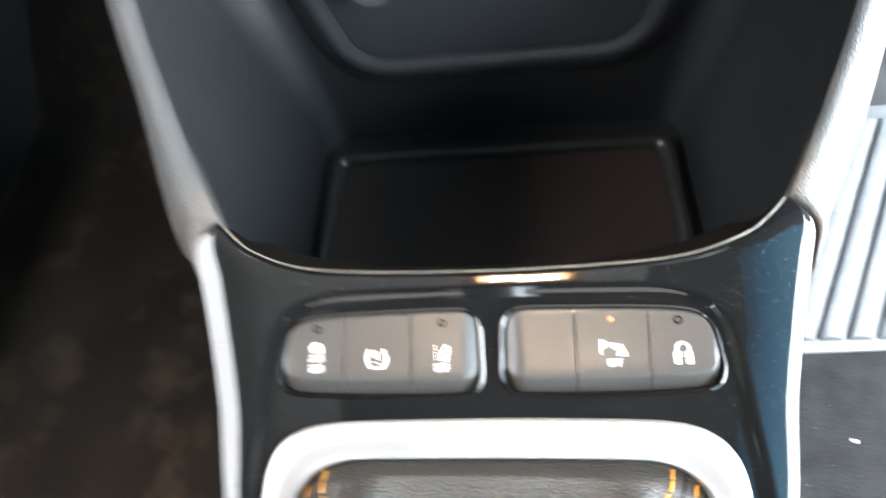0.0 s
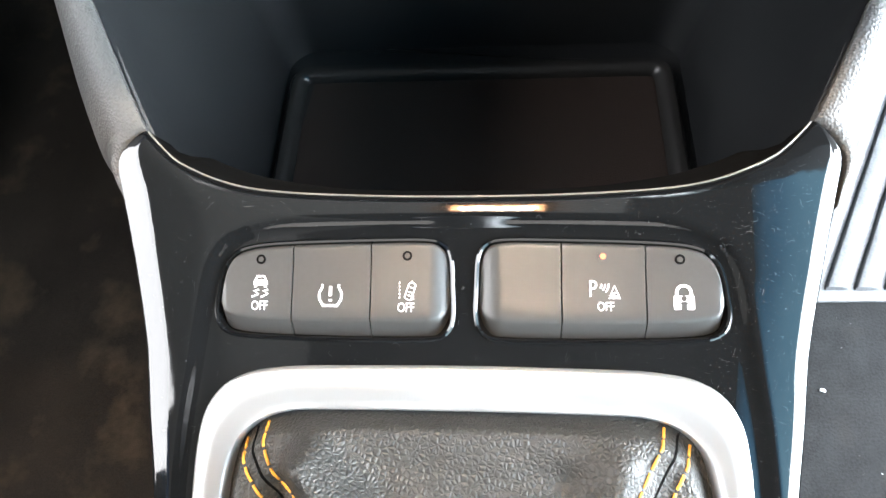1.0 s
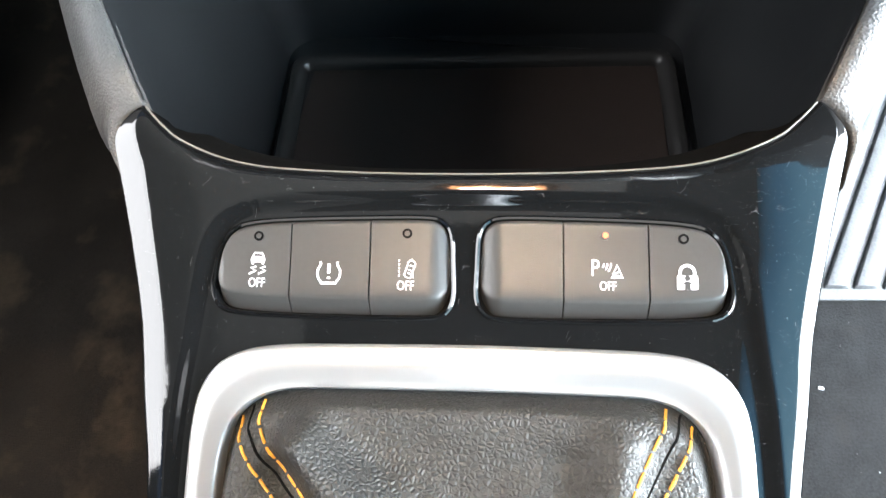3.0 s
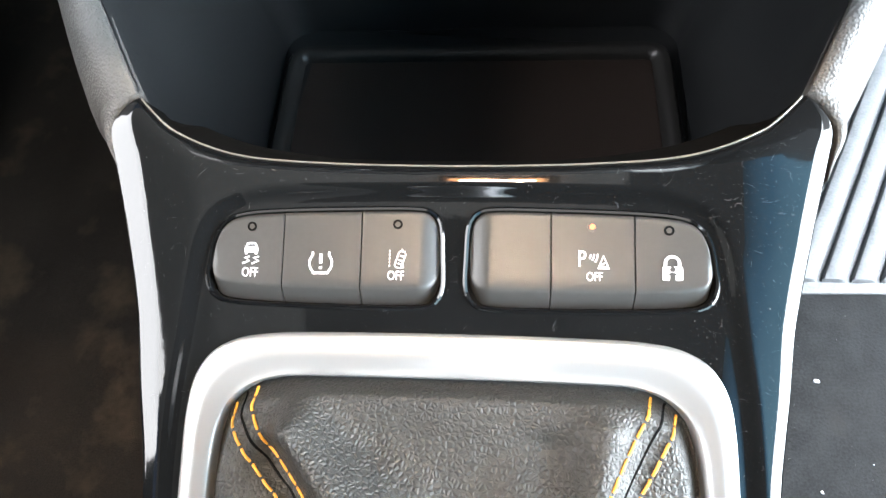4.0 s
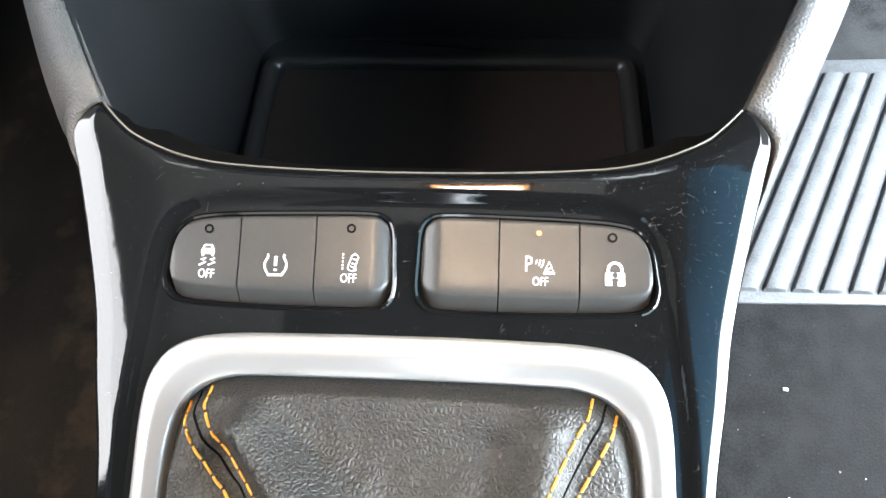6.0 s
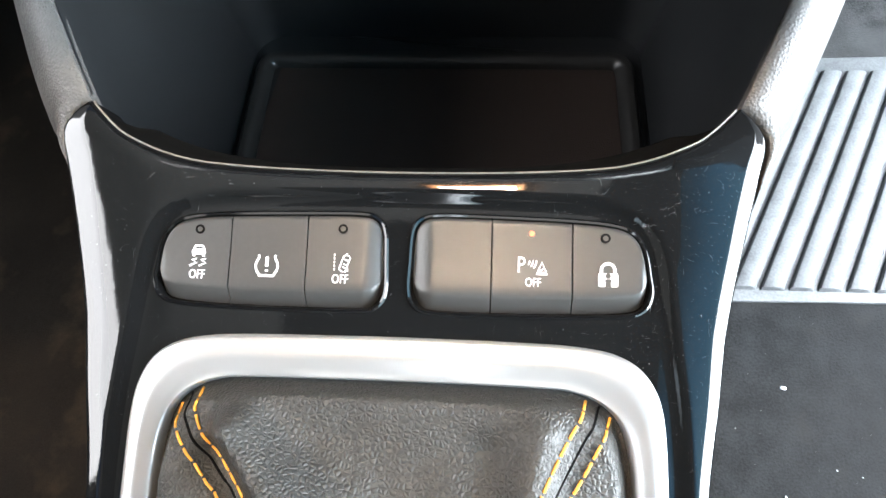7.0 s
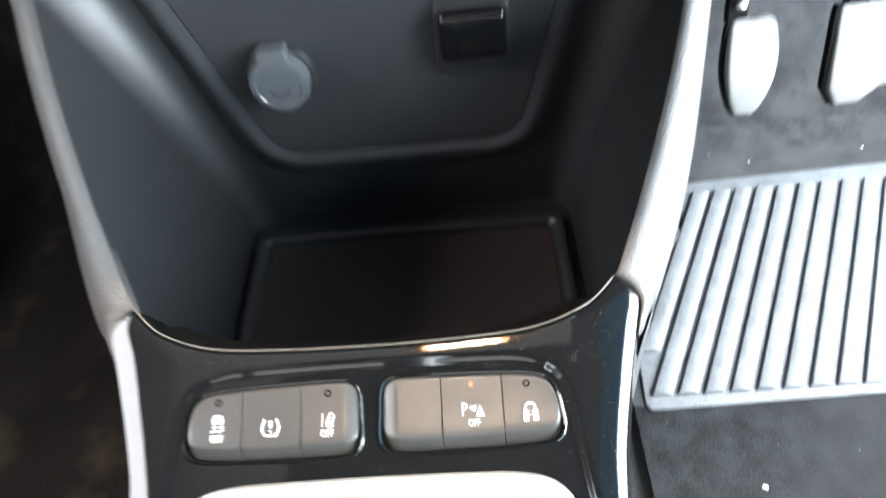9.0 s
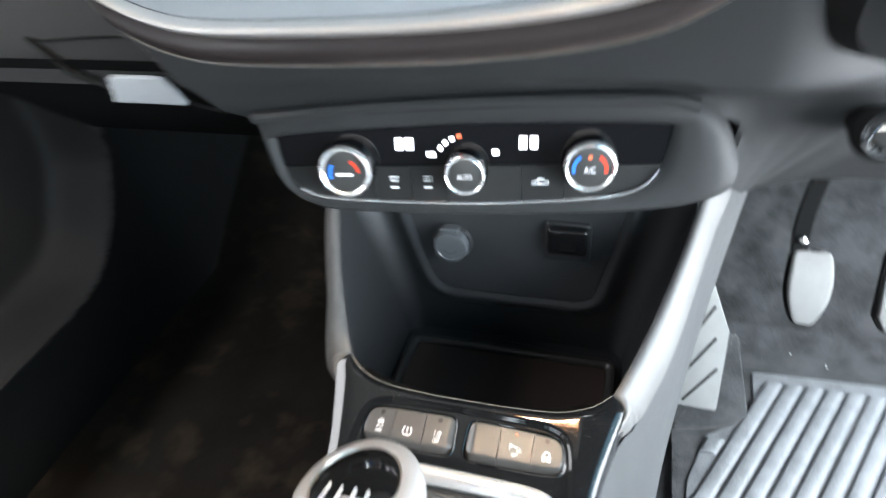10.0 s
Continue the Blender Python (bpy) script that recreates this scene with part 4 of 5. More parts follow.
shell, face = by_angle(SHELL), by_angle(FACE)
rings = []
for k, w in ((-0.10, -45), (-0.06, -14), (0.0, -3.0), (0.10, 2.2), (0.28, 4.6), (0.52, 4.4), (0.78, 3.4), (0.94, 1.8), (1.0, -0.2), (1.0, -4)):
    row = []
    for a, b in zip(shell, face):
        p = a + (b - a) * k
        # the lower right end turns back into the dash
        bend = -1 * smoothstep(112, 165, p.x)
        row.append(Vector((p.x * MM, p.y * MM, (w + bend * (1 - max(k, 0)) ** 0.5 if k < 1 else w) * MM)))
    rings.append(row)
part("shell", loft(rings), DASH, climate, "charcoal plastic surround")
top_lip = curve_through([(-137, 29), (-80, 33.2), (-8, 36.2), (59, 36.6), (112, 35.4), (134, 30)], 60)
part("top_ridge", sweep([(p.x * MM, p.y * MM, 0.002) for p in top_lip], [(-0.0035, -0.004), (-0.0025, 0.0042), (0.0, 0.0055), (0.003, 0.0046), (0.0042, -0.004)]), DASH, climate, "raised upper ridge")


def face_piece(b0, b1, a0=-200, a1=200):
    """The part of the face between two heights and two sides, in millimetres."""
    line = shrink([Vector(p) for p in curve_through(FACE, 400, True)], 0.4)
    pts = [Vector((min(max(p.x, a0), a1), min(max(p.y, b0), b1))) for p in line]
    out = []
    for p in pts:
        if not out or (p - out[-1]).length > 0.25:
            out.append(p)
    return [Vector((p.x * MM, p.y * MM)) for p in out]


display = part("display", loft([[(p.x, p.y, z) for p in face_piece(-5.2, 60)] for z in (-0.006, 0.0004)], True, True, True), GLASS, climate, "black glass display", False)
for a, b in ((-200, -62), (-62, -38), (-38, -14), (-14, 33.3), (33.3, 60), (60, 200)):
    line = face_piece(-60, -5.7, a + 0.25, b - 0.25)
    k = part("key", loft([[(p.x, p.y, z) for p in line] for z in (-0.006, 0.0008)], True, True, True), DARKKEY, climate, "", False)
    if a == -62:
        part("symbol", strokes(scaled([[(-3.2, 2.6), (3.2, 2.6), (2.2, -0.2), (-2.2, -0.2), (-3.2, 2.6)], [(-1, 2), (-1.4, -1)], [(1, 2), (1.4, -1)]], -49.3, -15.5), 0.0006, 0.0009), PRINT, k, "white windscreen symbol", False)
        part("symbol", strokes(scaled([[(-2.6, 0), (2.6, 0)]], -49.3, -20.4), 0.0016, 0.0009), PRINT, k, "", False)
    if a == -38:
        part("symbol", strokes(scaled([[(-2.8, 2.8), (2.8, 2.8), (2.8, -0.4), (-2.8, -0.4), (-2.8, 2.8)], [(-0.8, 2.2), (-1.1, -1.2)], [(0.8, 2.2), (1.1, -1.2)]], -27.0, -15.5), 0.0006, 0.0009), PRINT, k, "white rear window symbol", False)
        part("symbol", strokes(scaled([[(-2.6, 0), (2.6, 0)]], -27.0, -20.4), 0.0016, 0.0009), PRINT, k, "", False)
    if a == 33.3:
        car = [(-5.2, -1.2), (-5.0, 0.4), (-2.8, 1.0), (-1.2, 2.6), (1.6, 2.6), (3.2, 0.9), (5.2, 0.5), (5.2, -1.2), (-5.2, -1.2)]
        part("symbol", strokes(scaled([car, arc(0, 0.6, 1.4, 20, 320)], 45.0, -17.0), 0.0007, 0.0009), PRINT, k, "white air recirculation symbol", False)
low = [p for p in curve_through(FACE, 500, True) if p.y < (-5 if p.x > 0 else -20)]
low.sort(key=lambda p: math.atan2(p.y - 14, p.x))
part("chrome_line", sweep([(p.x * MM, (p.y - 0.6) * MM, 0.0024) for p in curve_through([(q.x, q.y) for q in low[::12]], 120)], [(-0.0008, -0.002), (-0.0007, 0.0006), (0.0, 0.0011), (0.0007, 0.0006), (0.0008, -0.002)]), RINGS, climate, "chrome line")

for cx, w in ((-40.5, 0), (37.6, 0)):
    for dx in (-3.3, 3.3):
        # digits that cannot be read
        part("display_digit", plate(rounded([((cx + dx - 2.5) * MM, 0.0052), ((cx + dx + 2.5) * MM, 0.0052), ((cx + dx + 2.9) * MM, 0.0132), ((cx + dx - 2.1) * MM, 0.0132)], 0.0008, 3), 0.0005), LIT, display, "lit white bar", False)
for i, (x, y) in enumerate(((-17.4, 6.3), (-13.8, 9.6), (-9.6, 12.2), (-5.0, 13.9))):
    bm = plate(rounded([(-0.0016, -0.0013), (0.0016, -0.0013), (0.0016, 0.0013), (-0.0016, 0.0013)], 0.0003, 2), 0.0005)
    bmesh.ops.transform(bm, matrix=pose(x * MM, y * MM, 0, 0, 0, 48 - 13 * i), verts=bm.verts)
    part("fan_bar", bm, AMBER if i == 3 else LIT, display, "", False)
for x, y, wd in ((-23.5, 2.1, 3.0), (17.4, 3.1, 2.3)):
    part("display_symbol", plate(rounded([((x - wd) * MM, (y - 1.7) * MM), ((x + wd) * MM, (y - 1.7) * MM), ((x + wd) * MM, (y + 1.7) * MM), ((x - wd) * MM, (y + 1.7) * MM)], 0.0009, 3), 0.0005), LIT, display, "lit white symbol", False)


def dial(cx, cy, r):
    d = part("dial", turned([(r * 1.02, -0.004), (r * 1.02, 0.0095), (r * 0.98, 0.0105)], 64), PIANO, climate, "black ribbed dial")
    d.matrix_basis = Matrix.Translation((cx * MM, cy * MM, 0))
    part("dial_ring", loft([[(q * r * math.cos(a), q * r * math.sin(a), z) for a in np.linspace(0, 2 * math.pi, 64, endpoint=False)] for q, z in
                            ((1.0, 0.0095), (1.0, 0.0125), (0.96, 0.0142), (0.90, 0.0146), (0.83, 0.0138), (0.785, 0.0125))]), RINGS, d, "satin silver ring")
    part("dial_cap", turned([(0.79 * r, 0.010), (0.79 * r, 0.0125), (0.73 * r, 0.0129)], 48), KEY, d, "dark cap")
    for k in range(40):
        a = 2 * math.pi * k / 40
        rib = pillow([(-0.0005, -0.0004), (0.0005, -0.0004), (0.0005, 0.0006), (-0.0005, 0.0006)], 0.0, 0.0090, 0.0003, 1)
        bmesh.ops.transform(rib, matrix=Matrix.Rotation(a - math.pi / 2, 4, "Z") @ Matrix.Translation((0, r * 1.02, 0)), verts=rib.verts)
        part("rib", rib, PIANO, d)
    return d


R, Q = 0.0172, 0.0130
d = dial(-78.4, -4.9, R)
part("mark", strokes([arc(0, -0.001, 0.0095, 200, 140)], 0.0024, 0.0130), BLUE, d, "blue arc", False)
part("mark", strokes([arc(0, -0.001, 0.0095, 62, 5)], 0.0024, 0.0130), RED, d, "red arc", False)
part("mark", strokes([[(-0.0055, -0.0015), (0.0055, -0.0015)]], 0.0022, 0.0130), PRINT, d, "white bar", False)
d = dial(-1.2, -7.8, Q)
part("mark", lettering("AUTO", 0.0034, 0, -0.0008, 0.0130), PRINT, d, "white letters AUTO", False)
d = dial(74.4, -2.6, 0.0158)
part("mark", strokes([arc(0, -0.001, 0.0095, 195, 125)], 0.0022, 0.0130), BLUE, d, "blue arc", False)
part("mark", strokes([arc(0, -0.001, 0.0095, 55, -15)], 0.0022, 0.0130), RED, d, "red arc", False)
part("mark", lettering("A/C", 0.0042, 0, -0.0018, 0.0130), PRINT, d, "white letters A/C", False)
part("mark", plate(circle(0.0013, 14, 0, 0.0066), 0.0130), AMBER, d, "lit amber lamp", False)

# ---- dashboard ----


SHELL_TOP = smooth_table([(-0.20, 0.214), (-0.139, 0.218), (-0.08, 0.2225), (-0.008, 0.2255), (0.059, 0.226), (0.112, 0.225), (0.132, 0.221), (0.150, 0.211), (0.18, 0.19)])


def dash_y(x, z):
    """How far forward the dash's face lies."""
    edge = float(np.interp(z, (0.19, 0.213, 0.222, 0.243, 0.268, 0.30, 0.36), (-0.128, -0.140, -0.165, -0.190, -0.205, -0.222, -0.26)))
    left = 0.145 * smoothstep(-0.008, 0.045, edge - x)
    right = 0.05 * smoothstep(0.155, 0.27, x)
    y = 0.066 + left + right
    top = SHELL_TOP(x) if x < 0.13 else 0.2215
    flush = 0.091 + 0.13 * min(x, 0.165)
    y += max(0.0, flush - y) * smoothstep(0.028, 0.001, z - top) * (1 - smoothstep(0.19, 0.27, x))
    y -= 0.10 * max(0.0, z - 0.235) * (1 - smoothstep(0.15, 0.3, abs(x)))
    under = 1.14 * max(0.0, 0.225 - z) * float(np.interp(x, (0.145, 0.155, 0.165, 0.175, 0.19, 0.21, 0.23), (0.0, 0.25, 0.42, 0.55, 0.72, 0.9, 1.0)))
    return y + under + 0.060 * smoothstep(-0.003, -0.016, z - SHELL_TOP(x)) * (1 - smoothstep(0.150, 0.160, x)) * (1 - smoothstep(0.13, 0.15, -x))


def dash_bottom(x):
    if x > 0:
        return float(np.interp(x, (0.0, 0.11, 0.15, 0.16, 0.17, 0.18, 0.19, 0.20, 0.21, 0.22, 0.24, 0.26, 0.30, 0.8), (0.17, 0.17, 0.152, 0.141, 0.126, 0.106, 0.081, 0.055, 0.030, 0.010, 0.008, 0.030, 0.045, 0.06)))
    return 0.168 + 0.002 * (1 - smoothstep(0.13, 0.17, -x))


def dash(s, t):
    x = -0.74 + 1.48 * s
    low = dash_bottom(x)
    z = low + (0.36 - low) * t
    return (x, dash_y(x, z), z)


structure("dashboard", sheet(420, 110, dash), DASH, "charcoal grained dashboard over the console", "dashboard")
# dark sheet added to close the see-through gap beside the right rail
structure("dashboard_gap_filler", sheet(10, 10, lambda s, t: (0.135 + 0.05 * s, 0.235, 0.07 + 0.15 * t)), DARKDASH, "dark filler sheet added behind the climate panel", "dashboard")
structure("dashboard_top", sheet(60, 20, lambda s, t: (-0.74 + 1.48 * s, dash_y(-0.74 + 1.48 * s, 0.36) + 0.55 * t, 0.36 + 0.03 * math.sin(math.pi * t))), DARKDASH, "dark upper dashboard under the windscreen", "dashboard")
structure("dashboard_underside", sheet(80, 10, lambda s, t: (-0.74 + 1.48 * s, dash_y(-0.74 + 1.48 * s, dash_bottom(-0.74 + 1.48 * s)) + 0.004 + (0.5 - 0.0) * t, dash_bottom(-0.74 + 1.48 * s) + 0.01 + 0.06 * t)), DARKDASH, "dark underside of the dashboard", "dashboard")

# the decor band along the dash
DLOW = smooth_table([(-0.30, 0.36), (-0.235, 0.315), (-0.216, 0.295), (-0.204, 0.276), (-0.175, 0.262), (-0.138, 0.256), (-0.064, 0.2565), (0.002, 0.260), (0.061, 0.267), (0.100, 0.276), (0.123, 0.287), (0.16, 0.315), (0.20, 0.36)])


def decor_band(z0, z1, out, x0, x1, n=90):
    rings = []
    for x in np.linspace(x0, x1, n):
        row = []
        for k in np.linspace(0, 1, 9):
            z = DLOW(x) + z0 + (z1 - z0) * k
            row.append((x, dash_y(x, min(z, 0.36)) - out * math.sin(math.pi * (0.08 + 0.84 * k)) - 0.0015, z))
        rings.append(row)
    return loft(rings, False)


band = thing("decor_band", pose(0, 0, 0), "brown-grey decor band edged with bright silver across the dashboard", "trim")
part("lower_line", decor_band(0.0, 0.0022, 0.002, -0.28, 0.19), TRIM, band, "thin grey line")
part("dark_strip", decor_band(0.0024, 0.0185, 0.006, -0.26, 0.18), DECORDARK, band, "brown-grey strip")
part("bright_strip", decor_band(0.0187, 0.0290, 0.009, -0.24, 0.17), DECOR, band, "bright silver strip")
part("upper_strip", decor_band(0.0294, 0.0700, 0.007, -0.22, 0.16), PAPER, band, "pale grey strip above")

# glovebox edge with a pale plate
glove = thing("glovebox", pose(-0.335, 0.198, 0.172), "glovebox lid, blackened for shade, with a pale plate", "glovebox")
# the lid's colour is blackened for the shade under the dashboard
part("lid", sheet(20, 14, lambda s, t: ((s - 0.5) * 0.42 - 0.05, 0.004 + 0.14 * (1 - t) ** 1.15, -0.13 + 0.155 * t)), LIDSHADE, glove)
card = rounded([(-0.040, -0.012), (0.042, -0.012), (0.022, 0.014), (-0.036, 0.014)], [0.003, 0.003, 0.006, 0.006], 4)
bm = pillow(card, -0.002, 0.004, 0.0015)
bmesh.ops.transform(bm, matrix=pose(0.0, -0.004, 0.0, 90, 0, 0), verts=bm.verts)
part("pale_plate", bm, PAPER, glove, "pale grey plate")
def lid_gap(points, r, label):
    path = curve_through([Vector(p) - Vector((-0.335, 0.198, 0.172)) for p in points], 40)
    part("lid_gap", sweep(path, [(r * math.cos(a), r * math.sin(a)) for a in np.linspace(0, 2 * math.pi, 8, endpoint=False)], up=(0, 1, 0)), WELL, glove, label)


lid_gap(((-0.355, 0.209, 0.2165), (-0.40, 0.209, 0.2155), (-0.462, 0.209, 0.211)), 0.0012, "dark gap over the lid")
lid_gap(((-0.462, 0.208, 0.214), (-0.440, 0.206, 0.195), (-0.424, 0.203, 0.183), (-0.400, 0.200, 0.177), (-0.377, 0.197, 0.172)), 0.0034, "dark gap round the lid")
lid_gap(((-0.318, 0.196, 0.186), (-0.304, 0.197, 0.170), (-0.290, 0.198, 0.158), (-0.262, 0.200, 0.151)), 0.0030, "dark gap round the lid")

column = thing("ignition_lock", pose(0.2325, 0.113, 0.2044, 84, 0, -8), "dark ignition lock barrel with a bright metal ring", "ignition lock")
shroud = thing("steering_column", pose(0.345, 0.165, 0.336, 106, 0, 0), "black plastic steering column shroud under the dashboard", "steering column")
part("shroud", loft([[(x * k, y * k, z) for x, y in [(p.x, p.y) for p in rounded([(-0.192, -0.048), (0.14, -0.055), (0.13, 0.062), (-0.19, 0.062)], 0.035, 6)]] for k, z in ((1.0, -0.10), (1.0, 0.07), (0.95, 0.105), (0.85, 0.12))], True, True, True), DARKDASH, shroud)
part("shroud", turned([(0.019, -0.10), (0.019, 0.0), (0.017, 0.003), (0.014, 0.004)], 32), DARKDASH, column)
part("lock_ring", turned([(0.0125, 0.003), (0.0132, 0.005), (0.0122, 0.0065), (0.0124, 0.009), (0.0110, 0.0105), (0.0104, 0.0125), (0.0085, 0.0135), (0.004, 0.0138)], 32), CHROME, column, "bright metal ring")

# ---- pedals ----


def pedal_pad(line, label):
    """A rubber pad that is slightly bowed, with a steel back."""
    bm = pillow(line, 0.0, 0.010, 0.003, 4, 8)
    for v in bm.verts:
        v.co.z -= 3.5 * (v.co.y) ** 2
    return bm


PITCH = 62
clutch = thing("clutch_pedal", pose(0.3400, 0.432, -0.190, PITCH, 0, 0), "grey rubber clutch pedal pad on a black steel arm", "pedal", "driver's pedals")
pad = [(p.x, p.y) for p in curve_through([(-0.027, 0.052), (0.0, 0.0535), (0.025, 0.052), (0.0315, 0.030), (0.0330, 0.0), (0.028, -0.030), (0.015, -0.058), (0.0, -0.0605), (-0.014, -0.058), (-0.026, -0.034), (-0.0325, -0.005), (-0.0320, 0.030)], 40, True)]
pad = [(x * 0.76, y * 0.86 + 0.002) for x, y in pad]
part("pad", pedal_pad([Vector(q) for q in pad], ""), PEDAL, clutch, "worn grey rubber pad")
part("back_plate", pillow([Vector((x * 1.02 - 0.003, y)) for x, y in pad], -0.006, 0.001, 0.001), STEEL, clutch)
part("arm", sweep([Vector(p) for p in curve_through([(-0.016, 0.045, -0.006), (-0.018, 0.075, 0.0), (-0.010, 0.12, -0.005), (0.03, 0.22, -0.05), (0.07, 0.32, -0.12)], 24)], [(-0.009, -0.006), (-0.009, 0.006), (0.009, 0.006), (0.009, -0.006)], up=(0, 0, 1)), STEEL, clutch, "bent black steel arm")
b = part("bolt", turned([(0.0055, -0.003), (0.0055, 0.004), (0.004, 0.008), (0.001, 0.009)], 14), BARE, clutch, "bright bolt head")
b.matrix_basis = pose(-0.017, 0.062, 0.004)

brake = thing("brake_pedal", pose(0.463, 0.432, -0.188, PITCH, 0, 0), "wide grey rubber brake pedal pad on a black steel arm", "pedal", "driver's pedals")
pad = [(-0.040, 0.052), (0.040, 0.052), (0.042, -0.010), (0.036, -0.040), (0.012, -0.030), (-0.006, -0.048), (-0.030, -0.050), (-0.042, -0.030)]
part("pad", pedal_pad(rounded(pad, 0.006, 5), ""), PEDAL, brake, "worn grey rubber pad")
part("back_plate", pillow(rounded([(x - 0.004, y) for x, y in pad], 0.006, 5), -0.008, 0.001, 0.001), STEEL, brake)
part("arm", sweep([Vector(p) for p in curve_through([(-0.022, 0.045, -0.006), (-0.024, 0.085, 0.0), (-0.015, 0.14, -0.005), (0.0, 0.24, -0.05), (0.01, 0.34, -0.12)], 24)], [(-0.010, -0.006), (-0.010, 0.006), (0.010, 0.006), (0.010, -0.006)], up=(0, 0, 1)), STEEL, brake, "black steel arm")
b = part("bolt", turned([(0.0055, -0.003), (0.0055, 0.004), (0.004, 0.008), (0.001, 0.009)], 14), BARE, brake, "bright bolt head")
b.matrix_basis = pose(-0.023, 0.066, 0.004)

rest = thing("footrest", pose(0.225, 0.372, -0.266, 68, 0, 4), "pale grey ridged footrest beside the console", "footrest")
line = rounded([(-0.030, -0.085), (0.024, -0.090), (0.027, 0.03), (-0.006, 0.115), (-0.024, 0.10)], 0.005, 4)
part("plate", pillow(line, -0.02, 0.006, 0.002), PEDAL, rest, "pale grey rubber plate")
for k in range(3):
    y = -0.055 + 0.045 * k
    part("groove", strokes([[(-0.022, y - 0.022), (0.018 - 0.006 * k, y + 0.030)]], 0.004, 0.0062), WELL, rest, "", False)

# ---- driver's mat ----
mat_thing = thing("floor_mat", pose(0, 0, FLOOR), "dark grey carpet mat with a pale ridged rubber heel pad", "floor mat")


def mat_sheet(s, t):
    x, y = 0.205 + 0.50 * s, -0.45 + 0.62 * t
    return (x, y, 0.0005 * noise.noise((x * 60, y * 60, 0)) + 0.02 * smoothstep(0.54, 0.60, y) * 1.2)


part("carpet", sheet(80, 90, mat_sheet), CARPET, mat_thing, "dark grey carpet pile")
part("carpet", sheet(80, 60, lambda s, t: mat_sheet(s, 1 + 0.41 / 0.62 * t)), PALECARPET, mat_thing, "paler carpet pile towards the pedals")
outline = rounded([(0.217, 0.164), (0.70, 0.172), (0.70, 0.500), (0.327, 0.487), (0.322, 0.40), (0.252, 0.351), (0.224, 0.27)], [0.010, 0.01, 0.01, 0.010, 0.02, 0.012, 0.02], 5)
part("heel_pad", pillow(outline, -0.001, 0.0030, 0.0015), HEEL, mat_thing, "pale grey rubber heel pad")
# each groove of the pad leans to the right towards the pedals
for i in range(22):
    x0 = 0.4445 + 0.0283 * (i - 12)
    clip = []
    for y in np.linspace(0.180, 0.4665, 60):
        x = x0 + 0.518 * (y - 0.4668)
        left = 0.236 + 0.02 * smoothstep(0.2, 0.35, y) if y < 0.345 else (0.345 if y > 0.395 else 0.268 + (y - 0.345) * 1.5)
        if left < x < 0.690:
            clip.append(Vector((x, y, 0.0028)))
    if len(clip) < 4:
        continue
    section = [(-0.0136, -0.001), (-0.0134, 0.0034), (-0.0122, 0.0048), (-0.0095, 0.0053), (-0.002, 0.0052), (0.004, 0.0046), (0.0080, 0.0032), (0.0098, 0.0010), (0.0104, -0.001)]
    rows = [[(p.x + a, p.y, p.z + h) for a, h in section] for p in clip]
    # the ends are rounded down on to the pad
    first, last = [[(q[0], q[1] + dy, min(q[2], 0.0032)) for q in r] for r, dy in ((rows[0], -0.002), (rows[-1], 0.002))]
    part("ridge", loft([first] + rows + [last], True, True, True), HEEL, mat_thing)
flap_line = rounded([(0.205, 0.352), (0.290, 0.372), (0.312, 0.395), (0.312, 0.56), (0.205, 0.56)], [0.005, 0.012, 0.012, 0.005, 0.005], 5)
bm = pillow(flap_line, 0.0, 0.010, 0.004)
part("carpet_flap", bm, PALECARPET, mat_thing, "carpet edge lapping the heel pad")

crumb = tagged(part("crumb", pillow(rounded([(-0.0027, -0.0014), (0.0027, -0.0013), (0.0022, 0.0014), (-0.0024, 0.0015)], 0.0008, 3), 0, 0.0018, 0.0007), PRINT), "small white crumb on the carpet mat", "crumb", "crumbs on the mat")
crumb.matrix_basis = pose(0.315, 0.078, FLOOR + 0.0004, 0, 0, -12)
for x, y, sc in ((0.349, 0.005, 0.4), (0.37, 0.0, 0.4), (0.30, -0.02, 0.8), (0.42, 0.11, 0.35), (0.60, 0.53, 0.8), (0.44, 0.52, 0.6), (0.39, 0.54, 0.5)):
    c = copy_thing(crumb, pose(x, y, FLOOR + 0.0004, 0, 0, 400 * x))
    c.scale = (sc * 0.7, sc * 0.7, sc * 0.7)

# fine pale lint on the carpet
fluff, many = bmesh.new(), random.Random(5)
for _ in range(260):
    x, y, r = many.uniform(0.22, 0.70), many.uniform(-0.25, 0.56), many.uniform(0.00015, 0.00042) * (1 if many.random() > 0.03 else 2)
    if 0.215 < x and 0.16 < y < 0.50 and many.random() > 0.25:
        continue
    h = 0.0078 if 0.21 < x and 0.16 < y < 0.50 else 0.002
    fluff.faces.new([fluff.verts.new((x + r * math.cos(q) * many.uniform(0.5, 1.3), y + r * math.sin(q), FLOOR + h + 0.0006 * math.sin(q))) for q in (0, 1.2, 2.4, 3.6, 4.9)])
tagged(part("lint", fluff, LINT), "tiny white flecks of lint on the carpet mat", "lint", kind="stuff")

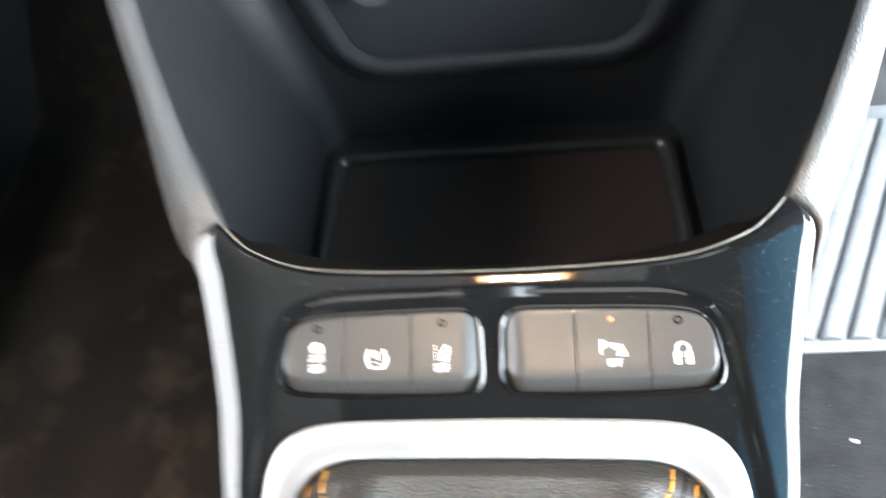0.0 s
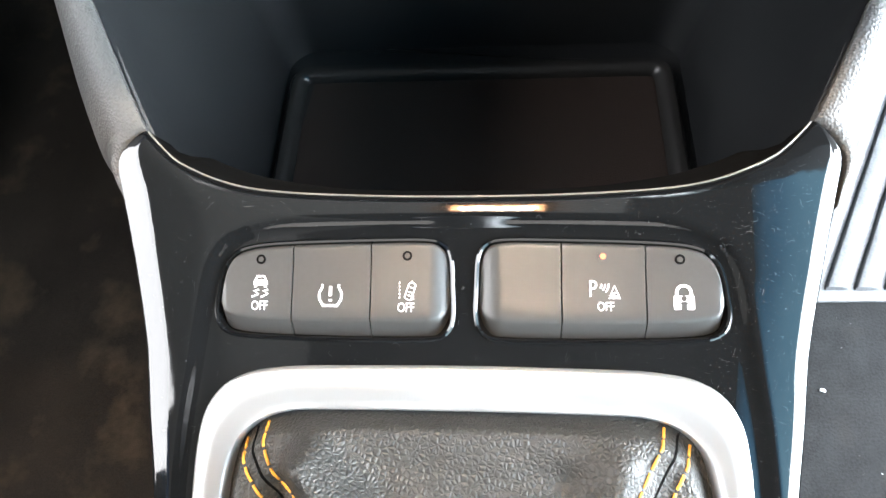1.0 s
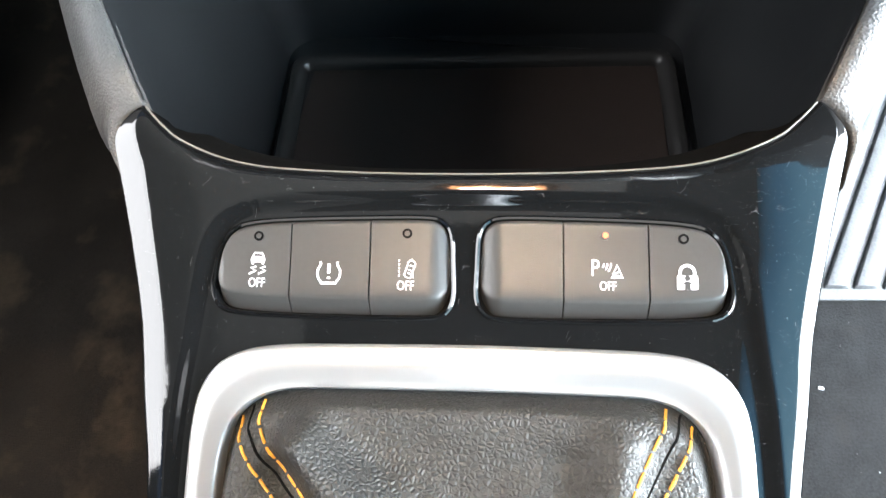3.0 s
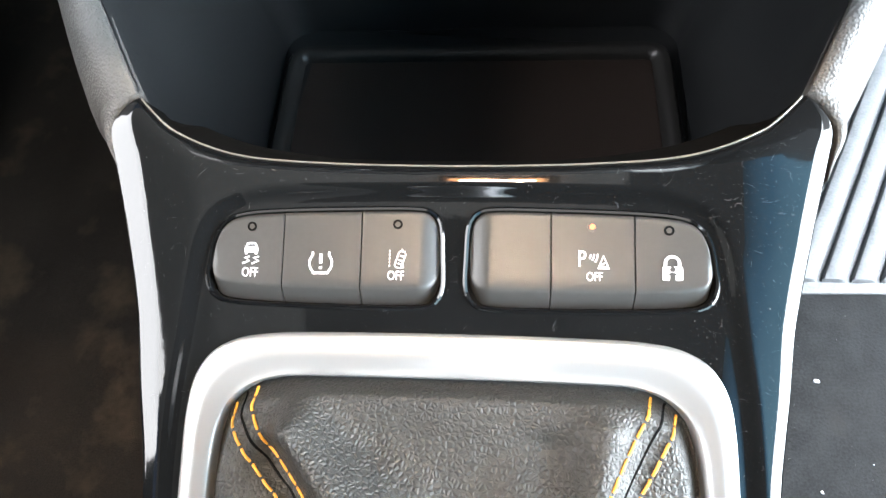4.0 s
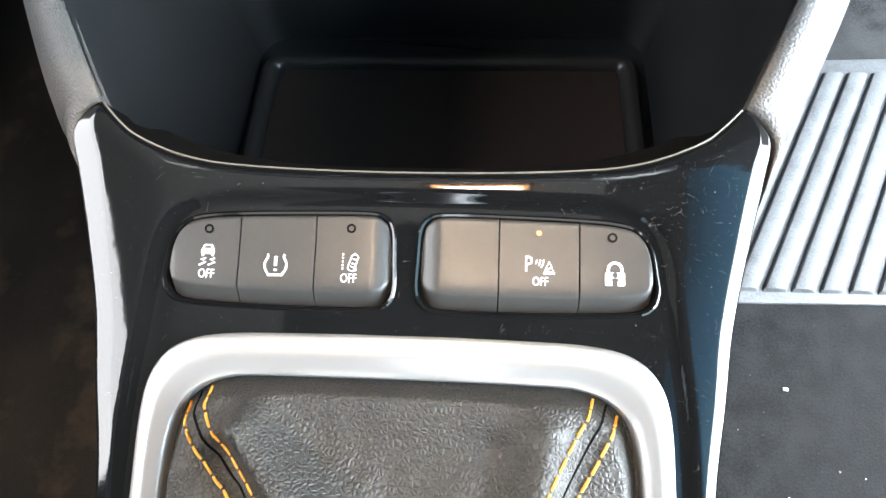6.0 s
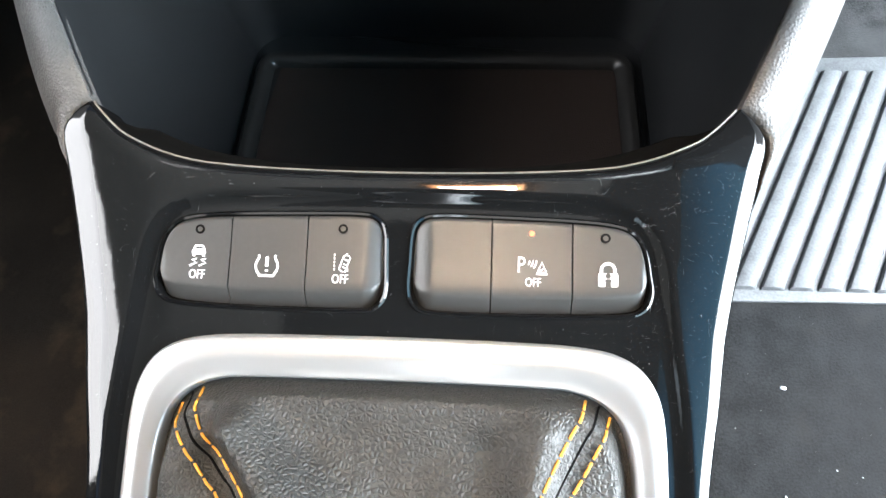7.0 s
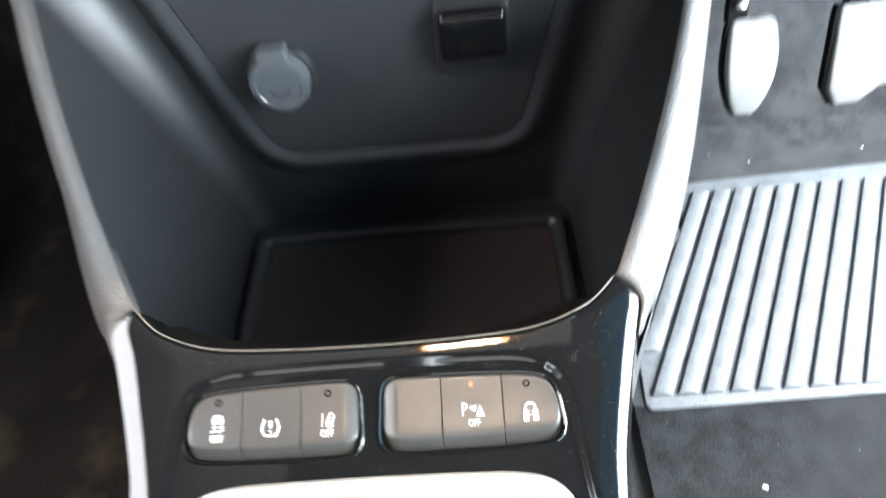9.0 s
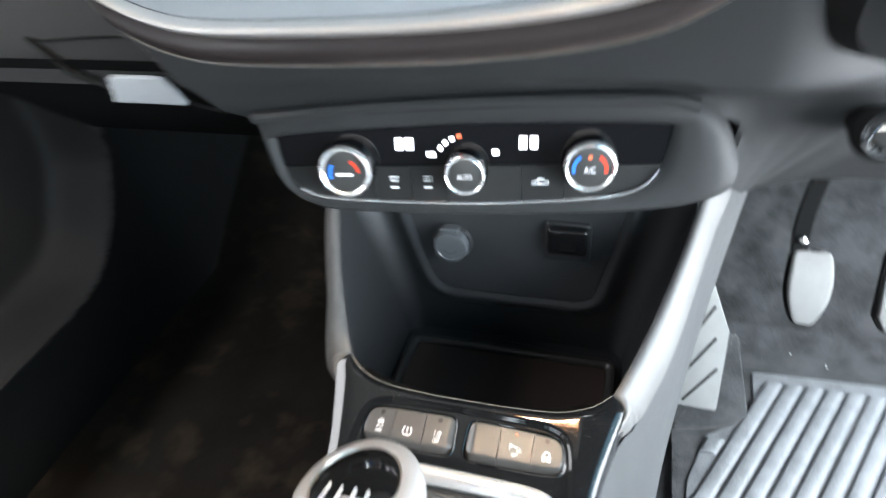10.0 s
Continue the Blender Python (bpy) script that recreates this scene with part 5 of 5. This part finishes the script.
# ---- roof lamp, seen only as a warm reflection ----
roof = thing("courtesy_lamp", pose(0.012, 0.022, 0.757), "warm lit courtesy lamp in the headliner", "lamp")
part("housing", pillow(rounded([(-0.09, -0.05), (0.09, -0.05), (0.09, 0.05), (-0.09, 0.05)], 0.02, 5), 0.0, 0.003, 0.001), DARKDASH, roof)
part("lens", pillow(rounded([(-0.07, -0.03), (0.07, -0.03), (0.07, 0.03), (-0.07, 0.03)], 0.006, 4), -0.012, 0.0, 0.001), COURTESY, roof, "lit warm lens")

# ---- lint on the gloss panel ----
rng = random.Random(11)
bms = bmesh.new()
count = 0
while count < 1300:
    u, v = rng.uniform(-100, 105), rng.uniform(-60, 46)
    if rng.random() > 0.35 + 0.6 * smoothstep(0, 90, u):
        continue
    if abs(u) > HALF(v) - 5 or v > LIP(abs(u)) - 2 or inside(BANK[::3], u, v) or inside(MIRROR[::3], u, v) or (inside(OUTER[::4], u, v)):
        continue
    if edge_distance(np.array([(p.x, p.y) for p in BANK]), u, v) < 2.2 or edge_distance(np.array([(p.x, p.y) for p in MIRROR]), u, v) < 2.2:
        continue
    w = panel_height(u, v) + 0.06
    if rng.random() < 0.09:
        a, ln, bend = rng.uniform(0, 6.28), rng.uniform(0.8, 3.4), rng.uniform(-1.4, 1.4)
        pts = [Vector((u, v))]
        for k in range(6):
            pts.append(pts[-1] + Vector((math.cos(a), math.sin(a))) * ln / 6)
            a += bend / 3
        wd = rng.uniform(0.010, 0.024)
        prev = None
        for k, p in enumerate(pts):
            h = panel_height(p.x, p.y) + 0.08
            e = (pts[min(k + 1, 6)] - pts[max(k - 1, 0)]).normalized()
            pair = [bms.verts.new(((p.x - e.y * s) * MM, (p.y + e.x * s) * MM, h * MM)) for s in (-wd, wd)]
            if prev:
                bms.faces.new((prev[0], prev[1], pair[1], pair[0]))
            prev = pair
    else:
        r = rng.uniform(0.03, 0.09) * (1.8 if rng.random() < 0.06 else 1)
        bms.faces.new([bms.verts.new(((u + r * math.cos(q) * rng.uniform(0.6, 1.2)) * MM, (v + r * math.sin(q)) * MM, w * MM)) for q in (0, 1.2, 2.4, 3.6, 4.9)])
    count += 1
lint = part("dust", bms, LINT)
lint.matrix_basis = PANEL
tagged(lint, "pale dust specks and lint on the gloss black panel", "dust", kind="stuff")
